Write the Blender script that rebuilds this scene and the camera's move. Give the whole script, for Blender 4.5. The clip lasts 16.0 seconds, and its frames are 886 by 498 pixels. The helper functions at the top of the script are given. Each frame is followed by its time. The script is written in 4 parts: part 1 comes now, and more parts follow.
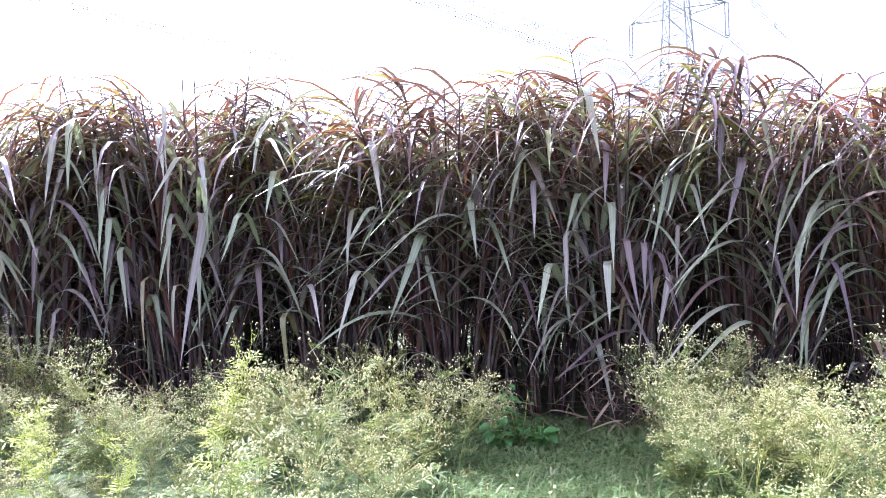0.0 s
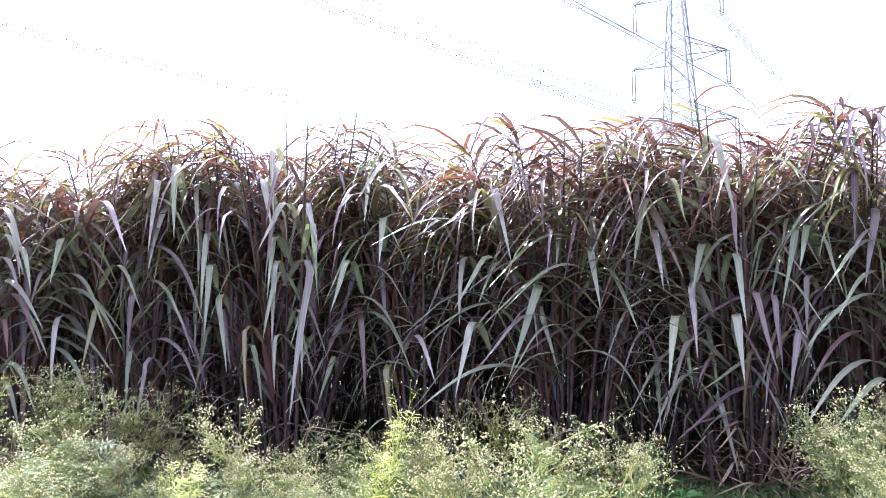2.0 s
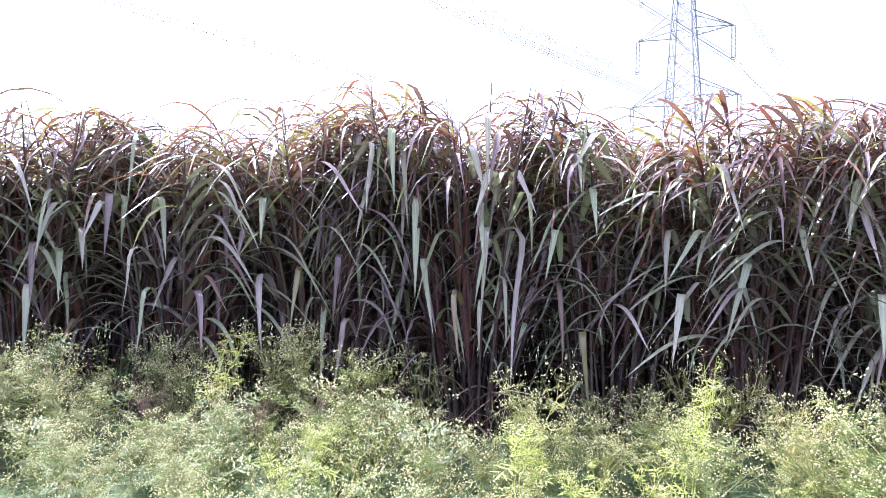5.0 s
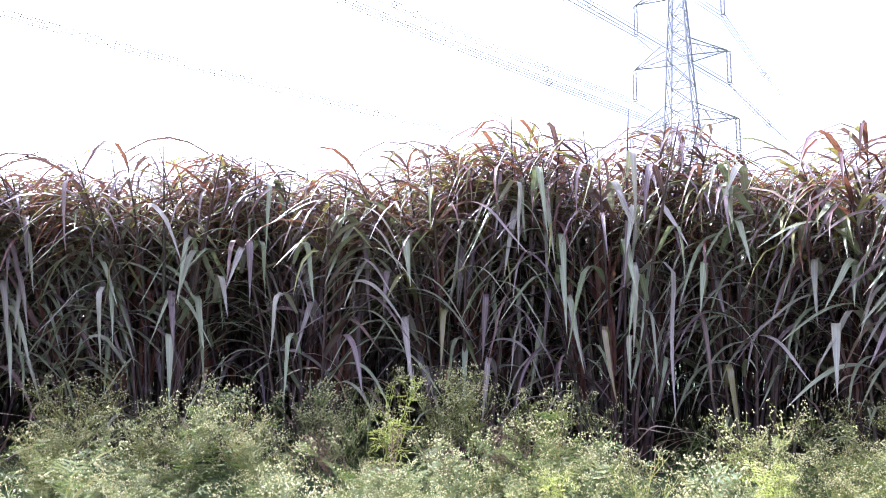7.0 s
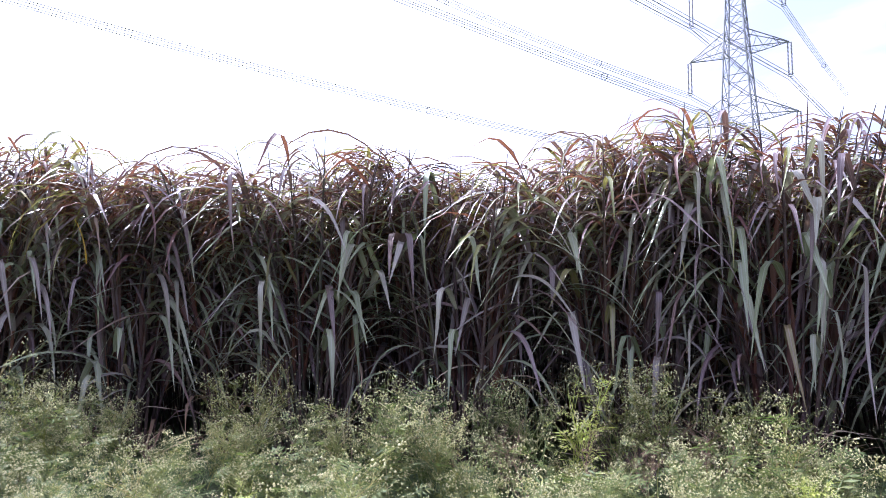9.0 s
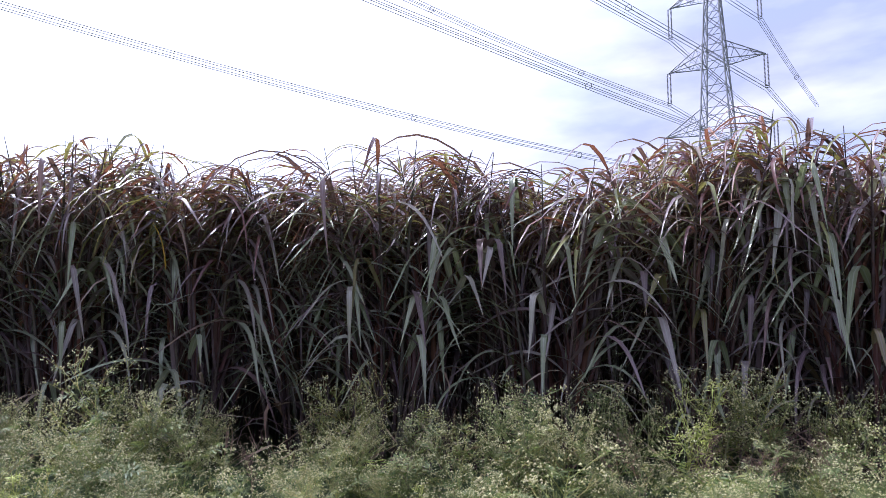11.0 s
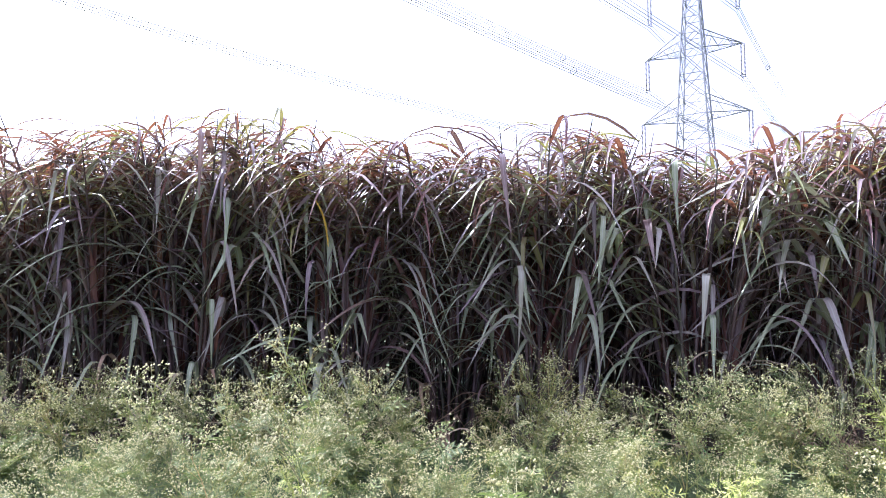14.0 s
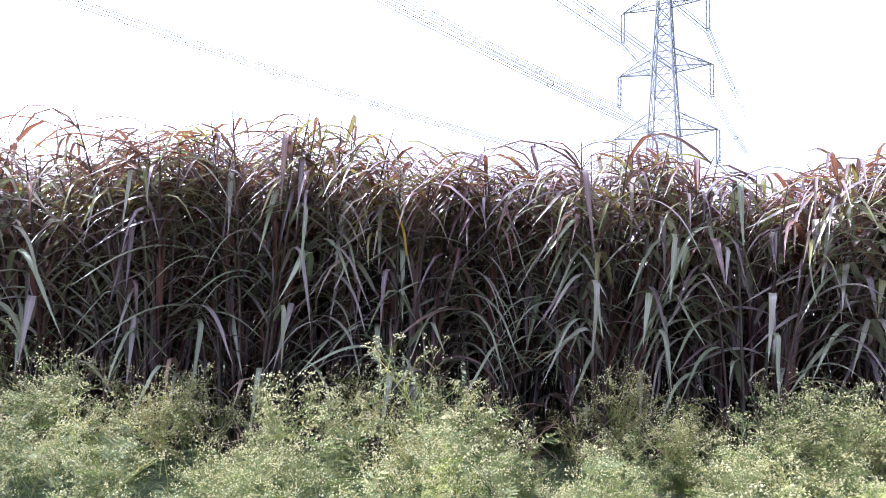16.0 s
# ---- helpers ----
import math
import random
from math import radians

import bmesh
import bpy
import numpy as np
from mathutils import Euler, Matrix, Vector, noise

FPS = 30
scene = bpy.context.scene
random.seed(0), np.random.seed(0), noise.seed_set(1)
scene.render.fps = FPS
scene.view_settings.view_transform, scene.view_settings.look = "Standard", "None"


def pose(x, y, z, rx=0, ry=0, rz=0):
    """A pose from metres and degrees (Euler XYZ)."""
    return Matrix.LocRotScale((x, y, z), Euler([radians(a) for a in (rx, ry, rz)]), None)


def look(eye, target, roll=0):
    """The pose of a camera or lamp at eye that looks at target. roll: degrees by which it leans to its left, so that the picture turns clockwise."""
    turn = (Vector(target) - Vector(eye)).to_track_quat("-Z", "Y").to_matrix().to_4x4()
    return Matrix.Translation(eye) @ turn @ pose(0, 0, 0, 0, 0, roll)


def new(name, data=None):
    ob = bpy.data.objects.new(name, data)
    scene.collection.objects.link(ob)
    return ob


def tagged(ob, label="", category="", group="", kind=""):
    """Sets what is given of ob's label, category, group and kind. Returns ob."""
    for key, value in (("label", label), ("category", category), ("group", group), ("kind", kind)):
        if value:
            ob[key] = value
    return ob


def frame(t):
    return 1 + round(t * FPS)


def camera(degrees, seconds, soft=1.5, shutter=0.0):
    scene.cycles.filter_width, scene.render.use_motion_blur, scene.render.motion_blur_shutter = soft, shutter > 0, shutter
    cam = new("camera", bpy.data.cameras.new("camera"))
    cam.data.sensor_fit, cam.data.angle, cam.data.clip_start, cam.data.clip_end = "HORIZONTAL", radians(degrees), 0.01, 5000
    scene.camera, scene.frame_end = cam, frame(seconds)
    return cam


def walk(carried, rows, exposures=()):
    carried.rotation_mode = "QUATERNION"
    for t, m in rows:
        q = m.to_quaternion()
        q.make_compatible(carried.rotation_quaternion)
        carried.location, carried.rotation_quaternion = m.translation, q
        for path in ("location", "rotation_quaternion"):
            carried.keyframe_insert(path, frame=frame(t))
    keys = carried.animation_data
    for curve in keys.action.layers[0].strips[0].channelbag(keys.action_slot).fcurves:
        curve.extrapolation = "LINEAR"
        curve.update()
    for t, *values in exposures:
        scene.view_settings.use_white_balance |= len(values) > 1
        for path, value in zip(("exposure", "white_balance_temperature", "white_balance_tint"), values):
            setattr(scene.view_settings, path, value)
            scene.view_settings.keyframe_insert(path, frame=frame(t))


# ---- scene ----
cam = camera(66.6, 16.0, soft=0.75)
PATH = [
    (0, (0.723, 0.068, 1.143), (0.504, 2.053, 1.263), -0.3),
    (0.5, (0.527, 0.006, 1.226), (0.348, 1.995, 1.335), -1.6),
    (1, (0.341, 0.004, 1.185), (0.197, 1.996, 1.292), 1.5),
    (1.5, (0.058, 0.138, 1.215), (-0.075, 2.123, 1.414), -4.6),
    (2, (-0.222, 0.138, 1.231), (-0.428, 2.113, 1.47), 0.1),
    (2.5, (-0.555, 0.081, 1.23), (-0.762, 2.061, 1.421), -0.9),
    (3, (-0.848, -0.005, 1.216), (-1.109, 1.972, 1.36), 1.6),
    (3.2, (-0.929, -0.002, 1.209), (-1.189, 1.973, 1.382), 3.1),
    (5.3, (-2.189, -0.116, 1.216), (-2.333, 1.874, 1.352), 1.8),
    (5.5, (-2.3, -0.115, 1.198), (-2.521, 1.864, 1.382), 0.9),
    (6, (-2.681, -0.152, 1.207), (-2.951, 1.821, 1.39), -3.5),
    (6.5, (-2.898, -0.105, 1.241), (-3.119, 1.873, 1.436), 1.0),
    (7, (-3.244, -0.189, 1.258), (-3.378, 1.794, 1.487), 0.1),
    (7.5, (-3.494, -0.193, 1.237), (-3.698, 1.79, 1.403), 2.7),
    (8, (-3.853, -0.116, 1.241), (-4.127, 1.852, 1.47), -1.4),
    (8.2, (-3.926, -0.049, 1.237), (-4.246, 1.915, 1.436), 1.6),
    (10.3, (-4.855, -0.234, 1.263), (-4.998, 1.744, 1.526), -2.4),
    (10.5, (-4.932, -0.222, 1.255), (-5.108, 1.755, 1.506), -2.0),
    (11, (-5.181, -0.196, 1.22), (-5.362, 1.781, 1.464), 0.3),
    (11.5, (-5.449, -0.241, 1.192), (-5.527, 1.753, 1.324), -1.4),
    (12, (-5.713, -0.172, 1.197), (-5.722, 1.819, 1.376), 0.9),
    (12.5, (-5.966, -0.155, 1.227), (-5.939, 1.835, 1.42), 0.5),
    (13, (-6.19, -0.177, 1.212), (-6.101, 1.81, 1.426), 1.9),
    (13.5, (-6.549, -0.282, 1.206), (-6.582, 1.709, 1.393), 0.5),
    (14, (-6.844, -0.255, 1.179), (-6.919, 1.734, 1.374), 0.6),
    (14.5, (-7.106, -0.213, 1.181), (-7.163, 1.779, 1.346), -1.2),
    (15, (-7.337, -0.263, 1.178), (-7.329, 1.73, 1.345), 1.8),
    (15.5, (-7.567, -0.324, 1.191), (-7.525, 1.668, 1.36), -0.3),
    (16, (-7.782, -0.323, 1.191), (-7.746, 1.665, 1.408), 2.0),
]
EXPOSURES = [(0.0, 2.5, 5200, 17), (3.0, 2.38, 5200, 17), (5.3, 2.45, 5200, 17), (6.6, 2.33, 5200, 17), (7.5, 2.08, 5200, 17), (8.2, 2.05, 5200, 17), (10.3, 1.12, 5200, 18), (11.2, 1.1, 5200, 18), (11.9, 1.95, 5200, 17), (13.0, 2.05, 5200, 17), (16.0, 2.03, 5200, 17)]
walk(cam, [(t, look(eye, target, roll)) for t, eye, target, roll in PATH], EXPOSURES)

# ---- light: hazy morning sky, sun ahead to the side and behind the tall grass ----
SUN_AZ, SUN_EL = radians(-60), radians(51)          # azimuth from +y towards +x, elevation
sun_dir = Vector((math.sin(SUN_AZ) * math.cos(SUN_EL), math.cos(SUN_AZ) * math.cos(SUN_EL), math.sin(SUN_EL)))
world = bpy.data.worlds.new("hazy_sky")
scene.world = world
world.use_nodes = True
wn, wl = world.node_tree.nodes, world.node_tree.links
wn.clear()
w_out = wn.new("ShaderNodeOutputWorld")
w_bg = wn.new("ShaderNodeBackground")
w_sky = wn.new("ShaderNodeTexSky")
w_sky.sky_type, w_sky.sun_disc = "NISHITA", False
w_sky.sun_elevation, w_sky.sun_rotation = SUN_EL, SUN_AZ
w_sky.air_density, w_sky.dust_density, w_sky.ozone_density = 1.0, 2.6, 1.0
w_co = wn.new("ShaderNodeTexCoord")
w_map = wn.new("ShaderNodeMapping")
w_map.inputs["Scale"].default_value = (1.0, 1.0, 3.2)
w_noise = wn.new("ShaderNodeTexNoise")
w_noise.inputs["Scale"].default_value, w_noise.inputs["Detail"].default_value = 2.2, 5.0
w_ramp = wn.new("ShaderNodeValToRGB")
w_ramp.color_ramp.elements[0].position, w_ramp.color_ramp.elements[0].color = 0.34, (0.72, 0.72, 0.72, 1)
w_ramp.color_ramp.elements[1].position, w_ramp.color_ramp.elements[1].color = 0.66, (0.97, 0.97, 0.97, 1)
w_mix = wn.new("ShaderNodeMixRGB")
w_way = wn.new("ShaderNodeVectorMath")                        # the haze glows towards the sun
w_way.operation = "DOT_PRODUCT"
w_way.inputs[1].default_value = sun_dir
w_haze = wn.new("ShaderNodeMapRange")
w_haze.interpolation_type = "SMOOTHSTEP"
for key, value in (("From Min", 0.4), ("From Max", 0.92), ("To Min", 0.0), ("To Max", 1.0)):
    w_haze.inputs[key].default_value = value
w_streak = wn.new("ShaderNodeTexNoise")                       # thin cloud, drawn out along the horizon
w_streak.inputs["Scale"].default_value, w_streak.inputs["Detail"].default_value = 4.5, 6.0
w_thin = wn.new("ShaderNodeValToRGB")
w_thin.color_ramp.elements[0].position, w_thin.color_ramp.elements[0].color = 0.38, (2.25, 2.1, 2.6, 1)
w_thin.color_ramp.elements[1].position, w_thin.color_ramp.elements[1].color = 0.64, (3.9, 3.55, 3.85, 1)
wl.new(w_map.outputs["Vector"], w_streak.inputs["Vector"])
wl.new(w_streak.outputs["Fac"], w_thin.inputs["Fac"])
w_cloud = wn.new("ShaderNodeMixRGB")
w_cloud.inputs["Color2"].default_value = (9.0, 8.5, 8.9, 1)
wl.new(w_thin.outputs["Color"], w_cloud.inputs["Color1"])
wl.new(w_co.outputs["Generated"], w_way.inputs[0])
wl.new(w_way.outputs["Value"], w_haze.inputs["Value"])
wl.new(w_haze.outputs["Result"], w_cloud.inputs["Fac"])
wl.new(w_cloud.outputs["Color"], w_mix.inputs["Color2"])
wl.new(w_co.outputs["Generated"], w_map.inputs["Vector"])
wl.new(w_map.outputs["Vector"], w_noise.inputs["Vector"])
wl.new(w_noise.outputs["Fac"], w_ramp.inputs["Fac"])
wl.new(w_ramp.outputs["Color"], w_mix.inputs["Fac"])
wl.new(w_sky.outputs["Color"], w_mix.inputs["Color1"])
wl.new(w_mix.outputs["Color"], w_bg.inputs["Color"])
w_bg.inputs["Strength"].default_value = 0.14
wl.new(w_bg.outputs["Background"], w_out.inputs["Surface"])

sun_data = bpy.data.lights.new("sun", "SUN")
sun_data.energy, sun_data.angle, sun_data.color = 3.4, radians(0.6), (1.0, 0.93, 0.82)
sun = new("sun", sun_data)
sun.matrix_world = look(sun_dir * 60, (0, 0, 0))


# ---- materials ----
class Shade:
    """A small helper round one node material."""

    def __init__(self, name):
        self.mat = bpy.data.materials.new(name)
        self.mat.use_nodes = True
        self.n, self.l = self.mat.node_tree.nodes, self.mat.node_tree.links
        self.n.clear()
        self.out = self.n.new("ShaderNodeOutputMaterial")

    def node(self, kind, **values):
        made = self.n.new("ShaderNode" + kind)
        for key, value in values.items():
            made.inputs[key.replace("_", " ")].default_value = value
        return made

    def math(self, op, a, b):
        made = self.n.new("ShaderNodeMath")
        made.operation = op
        for i, v in enumerate((a, b)):
            if isinstance(v, (int, float)):
                made.inputs[i].default_value = v
            else:
                self.l.new(v, made.inputs[i])
        return made.outputs[0]

    def ramp(self, fac, stops):
        made = self.n.new("ShaderNodeValToRGB")
        while len(made.color_ramp.elements) < len(stops):
            made.color_ramp.elements.new(0.5)
        for e, (p, c) in zip(made.color_ramp.elements, stops):
            e.position, e.color = p, (*c, 1)
        self.l.new(fac, made.inputs["Fac"])
        return made.outputs["Color"]

    def mix(self, fac, a, b, kind="MIX"):
        made = self.n.new("ShaderNodeMixRGB")
        made.blend_type = kind
        for key, v in (("Fac", fac), ("Color1", a), ("Color2", b)):
            if isinstance(v, (int, float)):
                made.inputs[key].default_value = v
            elif isinstance(v, tuple):
                made.inputs[key].default_value = (*v, 1)
            else:
                self.l.new(v, made.inputs[key])
        return made.outputs["Color"]

    def chance(self):
        """A number for each object or loose piece."""
        a, b = self.n.new("ShaderNodeObjectInfo"), self.n.new("ShaderNodeNewGeometry")
        return self.math("FRACT", self.math("ADD", a.outputs["Random"], b.outputs["Random Per Island"]), 0.0)


def leaf_material(name, stops, through_colour, rough=0.42, thin=0.35, rib=(0.32, 0.34, 0.22), dry_tip=(0.30, 0.19, 0.09), spec=0.5):
    """Blade with streaks along it, a pale midrib, a withered tip and light coming through."""
    s = Shade(name)
    uv = s.node("UVMap")
    sep = s.n.new("ShaderNodeSeparateXYZ")
    s.l.new(uv.outputs[0], sep.inputs[0])
    luck = s.chance()
    colour = s.ramp(luck, stops)
    streak = s.node("TexNoise", Scale=1.0, Detail=3.0)
    m = s.n.new("ShaderNodeMapping")
    m.inputs["Scale"].default_value = (14, 1.6, 1)
    s.l.new(uv.outputs[0], m.inputs["Vector"])
    shift = s.n.new("ShaderNodeCombineXYZ")
    s.l.new(s.math("MULTIPLY", luck, 37.0), shift.inputs[0])
    s.l.new(s.math("MULTIPLY", luck, 19.0), shift.inputs[1])
    s.l.new(shift.outputs[0], m.inputs["Location"])
    s.l.new(m.outputs[0], streak.inputs["Vector"])
    colour = s.mix(s.math("MULTIPLY", streak.outputs["Fac"], 0.7), colour, s.ramp(streak.outputs["Fac"], [(0.3, (0.45, 0.45, 0.45)), (0.75, (1.5, 1.45, 1.4))]), "MULTIPLY")
    blotch = s.node("TexNoise", Scale=3.5, Detail=4.0)
    s.l.new(m.outputs[0], blotch.inputs["Vector"])
    side = s.math("ABSOLUTE", s.math("SUBTRACT", sep.outputs[0], 0.5), 0.0)
    colour = s.mix(s.math("MULTIPLY", s.math("LESS_THAN", side, 0.07), 0.55), colour, rib)
    tip = s.math("GREATER_THAN", s.math("ADD", sep.outputs[1], s.math("MULTIPLY", blotch.outputs["Fac"], 0.22)), 1.07)
    colour = s.mix(s.math("MULTIPLY", tip, 0.7), colour, dry_tip)
    b = s.node("BsdfPrincipled", Roughness=rough)
    b.inputs["Specular IOR Level"].default_value = spec
    s.l.new(colour, b.inputs["Base Color"])
    bump = s.node("Bump", Strength=0.35, Distance=0.004)
    s.l.new(streak.outputs["Fac"], bump.inputs["Height"])
    s.l.new(bump.outputs[0], b.inputs["Normal"])
    t = s.node("BsdfTranslucent")
    s.l.new(s.mix(0.6, colour, through_colour), t.inputs["Color"])
    both = s.node("MixShader", Fac=thin)
    s.l.new(b.outputs[0], both.inputs[1])
    s.l.new(t.outputs[0], both.inputs[2])
    s.l.new(both.outputs[0], s.out.inputs[0])
    return s.mat


def plain_material(name, stops, rough=0.8, scale=40.0, thin=0.0, through_colour=(0.3, 0.4, 0.1), metal=0.0, bump=0.3, tint=None):
    """Colour by piece, mottled at two scales."""
    s = Shade(name)
    co = s.n.new("ShaderNodeTexCoord")
    fine, wide = s.node("TexNoise", Scale=scale, Detail=5.0), s.node("TexNoise", Scale=scale / 9, Detail=3.0)
    for k in (fine, wide):
        s.l.new(co.outputs["Object"], k.inputs["Vector"])
    colour = s.ramp(s.math("FRACT", s.math("ADD", s.chance(), s.math("MULTIPLY", wide.outputs["Fac"], 0.3)), 0.0), stops)
    colour = s.mix(0.6, colour, s.ramp(fine.outputs["Fac"], [(0.3, (0.5, 0.5, 0.5)), (0.7, (1.4, 1.4, 1.4))]), "MULTIPLY")
    if tint:                                           # one hue for a whole plant
        colour = s.mix(1.0, colour, s.ramp(s.n.new("ShaderNodeObjectInfo").outputs["Random"], tint), "MULTIPLY")
    b = s.node("BsdfPrincipled", Roughness=rough, Metallic=metal)
    s.l.new(colour, b.inputs["Base Color"])
    k = s.node("Bump", Strength=bump, Distance=0.01)
    s.l.new(fine.outputs["Fac"], k.inputs["Height"])
    s.l.new(k.outputs[0], b.inputs["Normal"])
    if thin:
        t = s.node("BsdfTranslucent")
        s.l.new(s.mix(0.5, colour, through_colour), t.inputs["Color"])
        both = s.node("MixShader", Fac=thin)
        s.l.new(b.outputs[0], both.inputs[1])
        s.l.new(t.outputs[0], both.inputs[2])
        s.l.new(both.outputs[0], s.out.inputs[0])
    else:
        s.l.new(b.outputs[0], s.out.inputs[0])
    return s.mat


PURPLE = leaf_material("purple_blade", [(0.0, (0.088, 0.058, 0.072)), (0.35, (0.135, 0.094, 0.106)), (0.6, (0.17, 0.13, 0.132)), (0.8, (0.165, 0.104, 0.102)), (0.93, (0.18, 0.125, 0.075)), (1.0, (0.20, 0.20, 0.07))], (0.36, 0.19, 0.11), rough=0.36, thin=0.15, rib=(0.26, 0.20, 0.20), spec=0.6)
GREEN = leaf_material("green_blade", [(0.0, (0.22, 0.255, 0.145)), (0.35, (0.31, 0.33, 0.22)), (0.65, (0.325, 0.31, 0.24)), (0.85, (0.315, 0.265, 0.255)), (1.0, (0.27, 0.21, 0.21))], (0.32, 0.36, 0.12), rough=0.32, thin=0.2, rib=(0.42, 0.43, 0.36), spec=0.65)
RED = leaf_material("maroon_blade", [(0.0, (0.060, 0.026, 0.030)), (0.5, (0.095, 0.040, 0.042)), (0.85, (0.13, 0.056, 0.048)), (1.0, (0.21, 0.10, 0.055))], (0.48, 0.19, 0.08), rough=0.42, thin=0.22, rib=(0.20, 0.11, 0.10), spec=0.5)
OLIVE = leaf_material("olive_blade", [(0.0, (0.14, 0.16, 0.05)), (0.6, (0.21, 0.21, 0.07)), (1.0, (0.27, 0.23, 0.08))], (0.42, 0.36, 0.08), rough=0.38, thin=0.28, rib=(0.36, 0.36, 0.2), spec=0.6)
DRY = leaf_material("withered_blade", [(0.0, (0.27, 0.175, 0.125)), (0.5, (0.40, 0.29, 0.21)), (1.0, (0.54, 0.44, 0.33))], (0.35, 0.25, 0.14), rough=0.75, rib=(0.36, 0.26, 0.17), spec=0.2)
YELLOW = leaf_material("yellowed_blade", [(0.0, (0.50, 0.30, 0.03)), (1.0, (0.55, 0.38, 0.05))], (0.7, 0.4, 0.04), rib=(0.5, 0.35, 0.1))
STALK = plain_material("stalk_skin", [(0.0, (0.042, 0.022, 0.025)), (0.4, (0.065, 0.036, 0.034)), (0.7, (0.095, 0.062, 0.052)), (1.0, (0.055, 0.052, 0.036))], rough=0.5, scale=60)
WEED_STEM = plain_material("weed_stem", [(0.0, (0.22, 0.26, 0.08)), (0.6, (0.29, 0.31, 0.10)), (1.0, (0.36, 0.28, 0.14))], rough=0.6, scale=80, tint=[(0.0, (0.55, 0.60, 0.60)), (0.35, (0.85, 0.92, 0.88)), (0.6, (1.0, 1.0, 0.9)), (0.78, (1.1, 0.9, 0.75)), (0.9, (1.15, 1.1, 0.85)), (1.0, (1.5, 1.4, 0.75))])
WEED_LEAF = plain_material("weed_leaf", [(0.0, (0.092, 0.125, 0.036)), (0.4, (0.145, 0.17, 0.05)), (0.8, (0.205, 0.215, 0.062)), (1.0, (0.30, 0.275, 0.08))], rough=0.6, scale=90, thin=0.33, through_colour=(0.26, 0.36, 0.09), tint=[(0.0, (0.55, 0.60, 0.60)), (0.35, (0.85, 0.92, 0.88)), (0.6, (1.0, 1.0, 0.9)), (0.78, (1.1, 0.9, 0.75)), (0.9, (1.15, 1.1, 0.85)), (1.0, (1.5, 1.4, 0.75))])
WEED_FLOWER = plain_material("weed_flower", [(0.0, (0.44, 0.41, 0.19)), (0.6, (0.57, 0.52, 0.29)), (1.0, (0.36, 0.35, 0.11))], rough=0.8, scale=120, thin=0.25, through_colour=(0.7, 0.7, 0.42))
LIME_WEED = plain_material("lime_weed", [(0.0, (0.36, 0.42, 0.08)), (0.5, (0.45, 0.49, 0.12)), (1.0, (0.54, 0.53, 0.16))], rough=0.6, scale=70, thin=0.35, through_colour=(0.55, 0.62, 0.12))
BROWN_WEED = plain_material("withered_weed", [(0.0, (0.20, 0.12, 0.085)), (1.0, (0.33, 0.215, 0.15))], rough=0.9, scale=80)
BROAD_LEAF = plain_material("broad_leaf", [(0.0, (0.06, 0.15, 0.04)), (1.0, (0.10, 0.22, 0.06))], rough=0.5, scale=30, thin=0.3, through_colour=(0.25, 0.45, 0.08))
TURF = plain_material("turf_blade", [(0.0, (0.07, 0.12, 0.04)), (0.45, (0.13, 0.19, 0.065)), (0.85, (0.20, 0.25, 0.10)), (1.0, (0.36, 0.33, 0.20))], rough=0.6, scale=50, thin=0.35, through_colour=(0.3, 0.45, 0.08))
STEEL = plain_material("galvanised_steel", [(0.0, (0.16, 0.16, 0.165)), (1.0, (0.24, 0.24, 0.245))], rough=0.65, scale=2.0)
GLAZE = plain_material("insulator_glaze", [(0.0, (0.22, 0.20, 0.22)), (1.0, (0.30, 0.28, 0.30))], rough=0.3, scale=8.0)
WIRE = plain_material("aluminium_wire", [(0.0, (0.20, 0.20, 0.205)), (1.0, (0.26, 0.26, 0.265))], rough=0.6, scale=2.0)


def soil_material():
    s = Shade("earth")
    co = s.n.new("ShaderNodeTexCoord")
    wide, fine = s.node("TexNoise", Scale=0.7, Detail=6.0), s.node("TexNoise", Scale=22.0, Detail=8.0)
    for k in (wide, fine):
        s.l.new(co.outputs["Object"], k.inputs["Vector"])
    a = s.ramp(wide.outputs["Fac"], [(0.35, (0.05, 0.075, 0.025)), (0.55, (0.075, 0.10, 0.035)), (0.75, (0.12, 0.09, 0.06))])
    colour = s.mix(0.7, a, s.ramp(fine.outputs["Fac"], [(0.3, (0.4, 0.4, 0.4)), (0.7, (1.5, 1.5, 1.5))]), "MULTIPLY")
    b = s.node("BsdfPrincipled", Roughness=0.95)
    s.l.new(colour, b.inputs["Base Color"])
    k = s.node("Bump", Strength=0.7, Distance=0.03)
    s.l.new(fine.outputs["Fac"], k.inputs["Height"])
    s.l.new(k.outputs[0], b.inputs["Normal"])
    s.l.new(b.outputs[0], s.out.inputs[0])
    return s.mat


SOIL = soil_material()


# ---- mesh helpers ----
def mesh_of(name, verts, faces, material, uvs=None, smooth=True):
    """A mesh from vertex and face arrays worked out in code; uvs: one pair for each vertex."""
    me = bpy.data.meshes.new(name)
    me.from_pydata([tuple(v) for v in verts], [], [tuple(f) for f in faces])
    if uvs is not None:
        layer = me.uv_layers.new(name="UVMap")
        loops = np.zeros(len(me.loops), dtype=np.int32)
        me.loops.foreach_get("vertex_index", loops)
        layer.data.foreach_set("uv", np.asarray(uvs, dtype=np.float32)[loops].ravel())
    if smooth:
        me.polygons.foreach_set("use_smooth", np.ones(len(me.polygons), dtype=bool))
    me.materials.append(material)
    me.update()
    return me


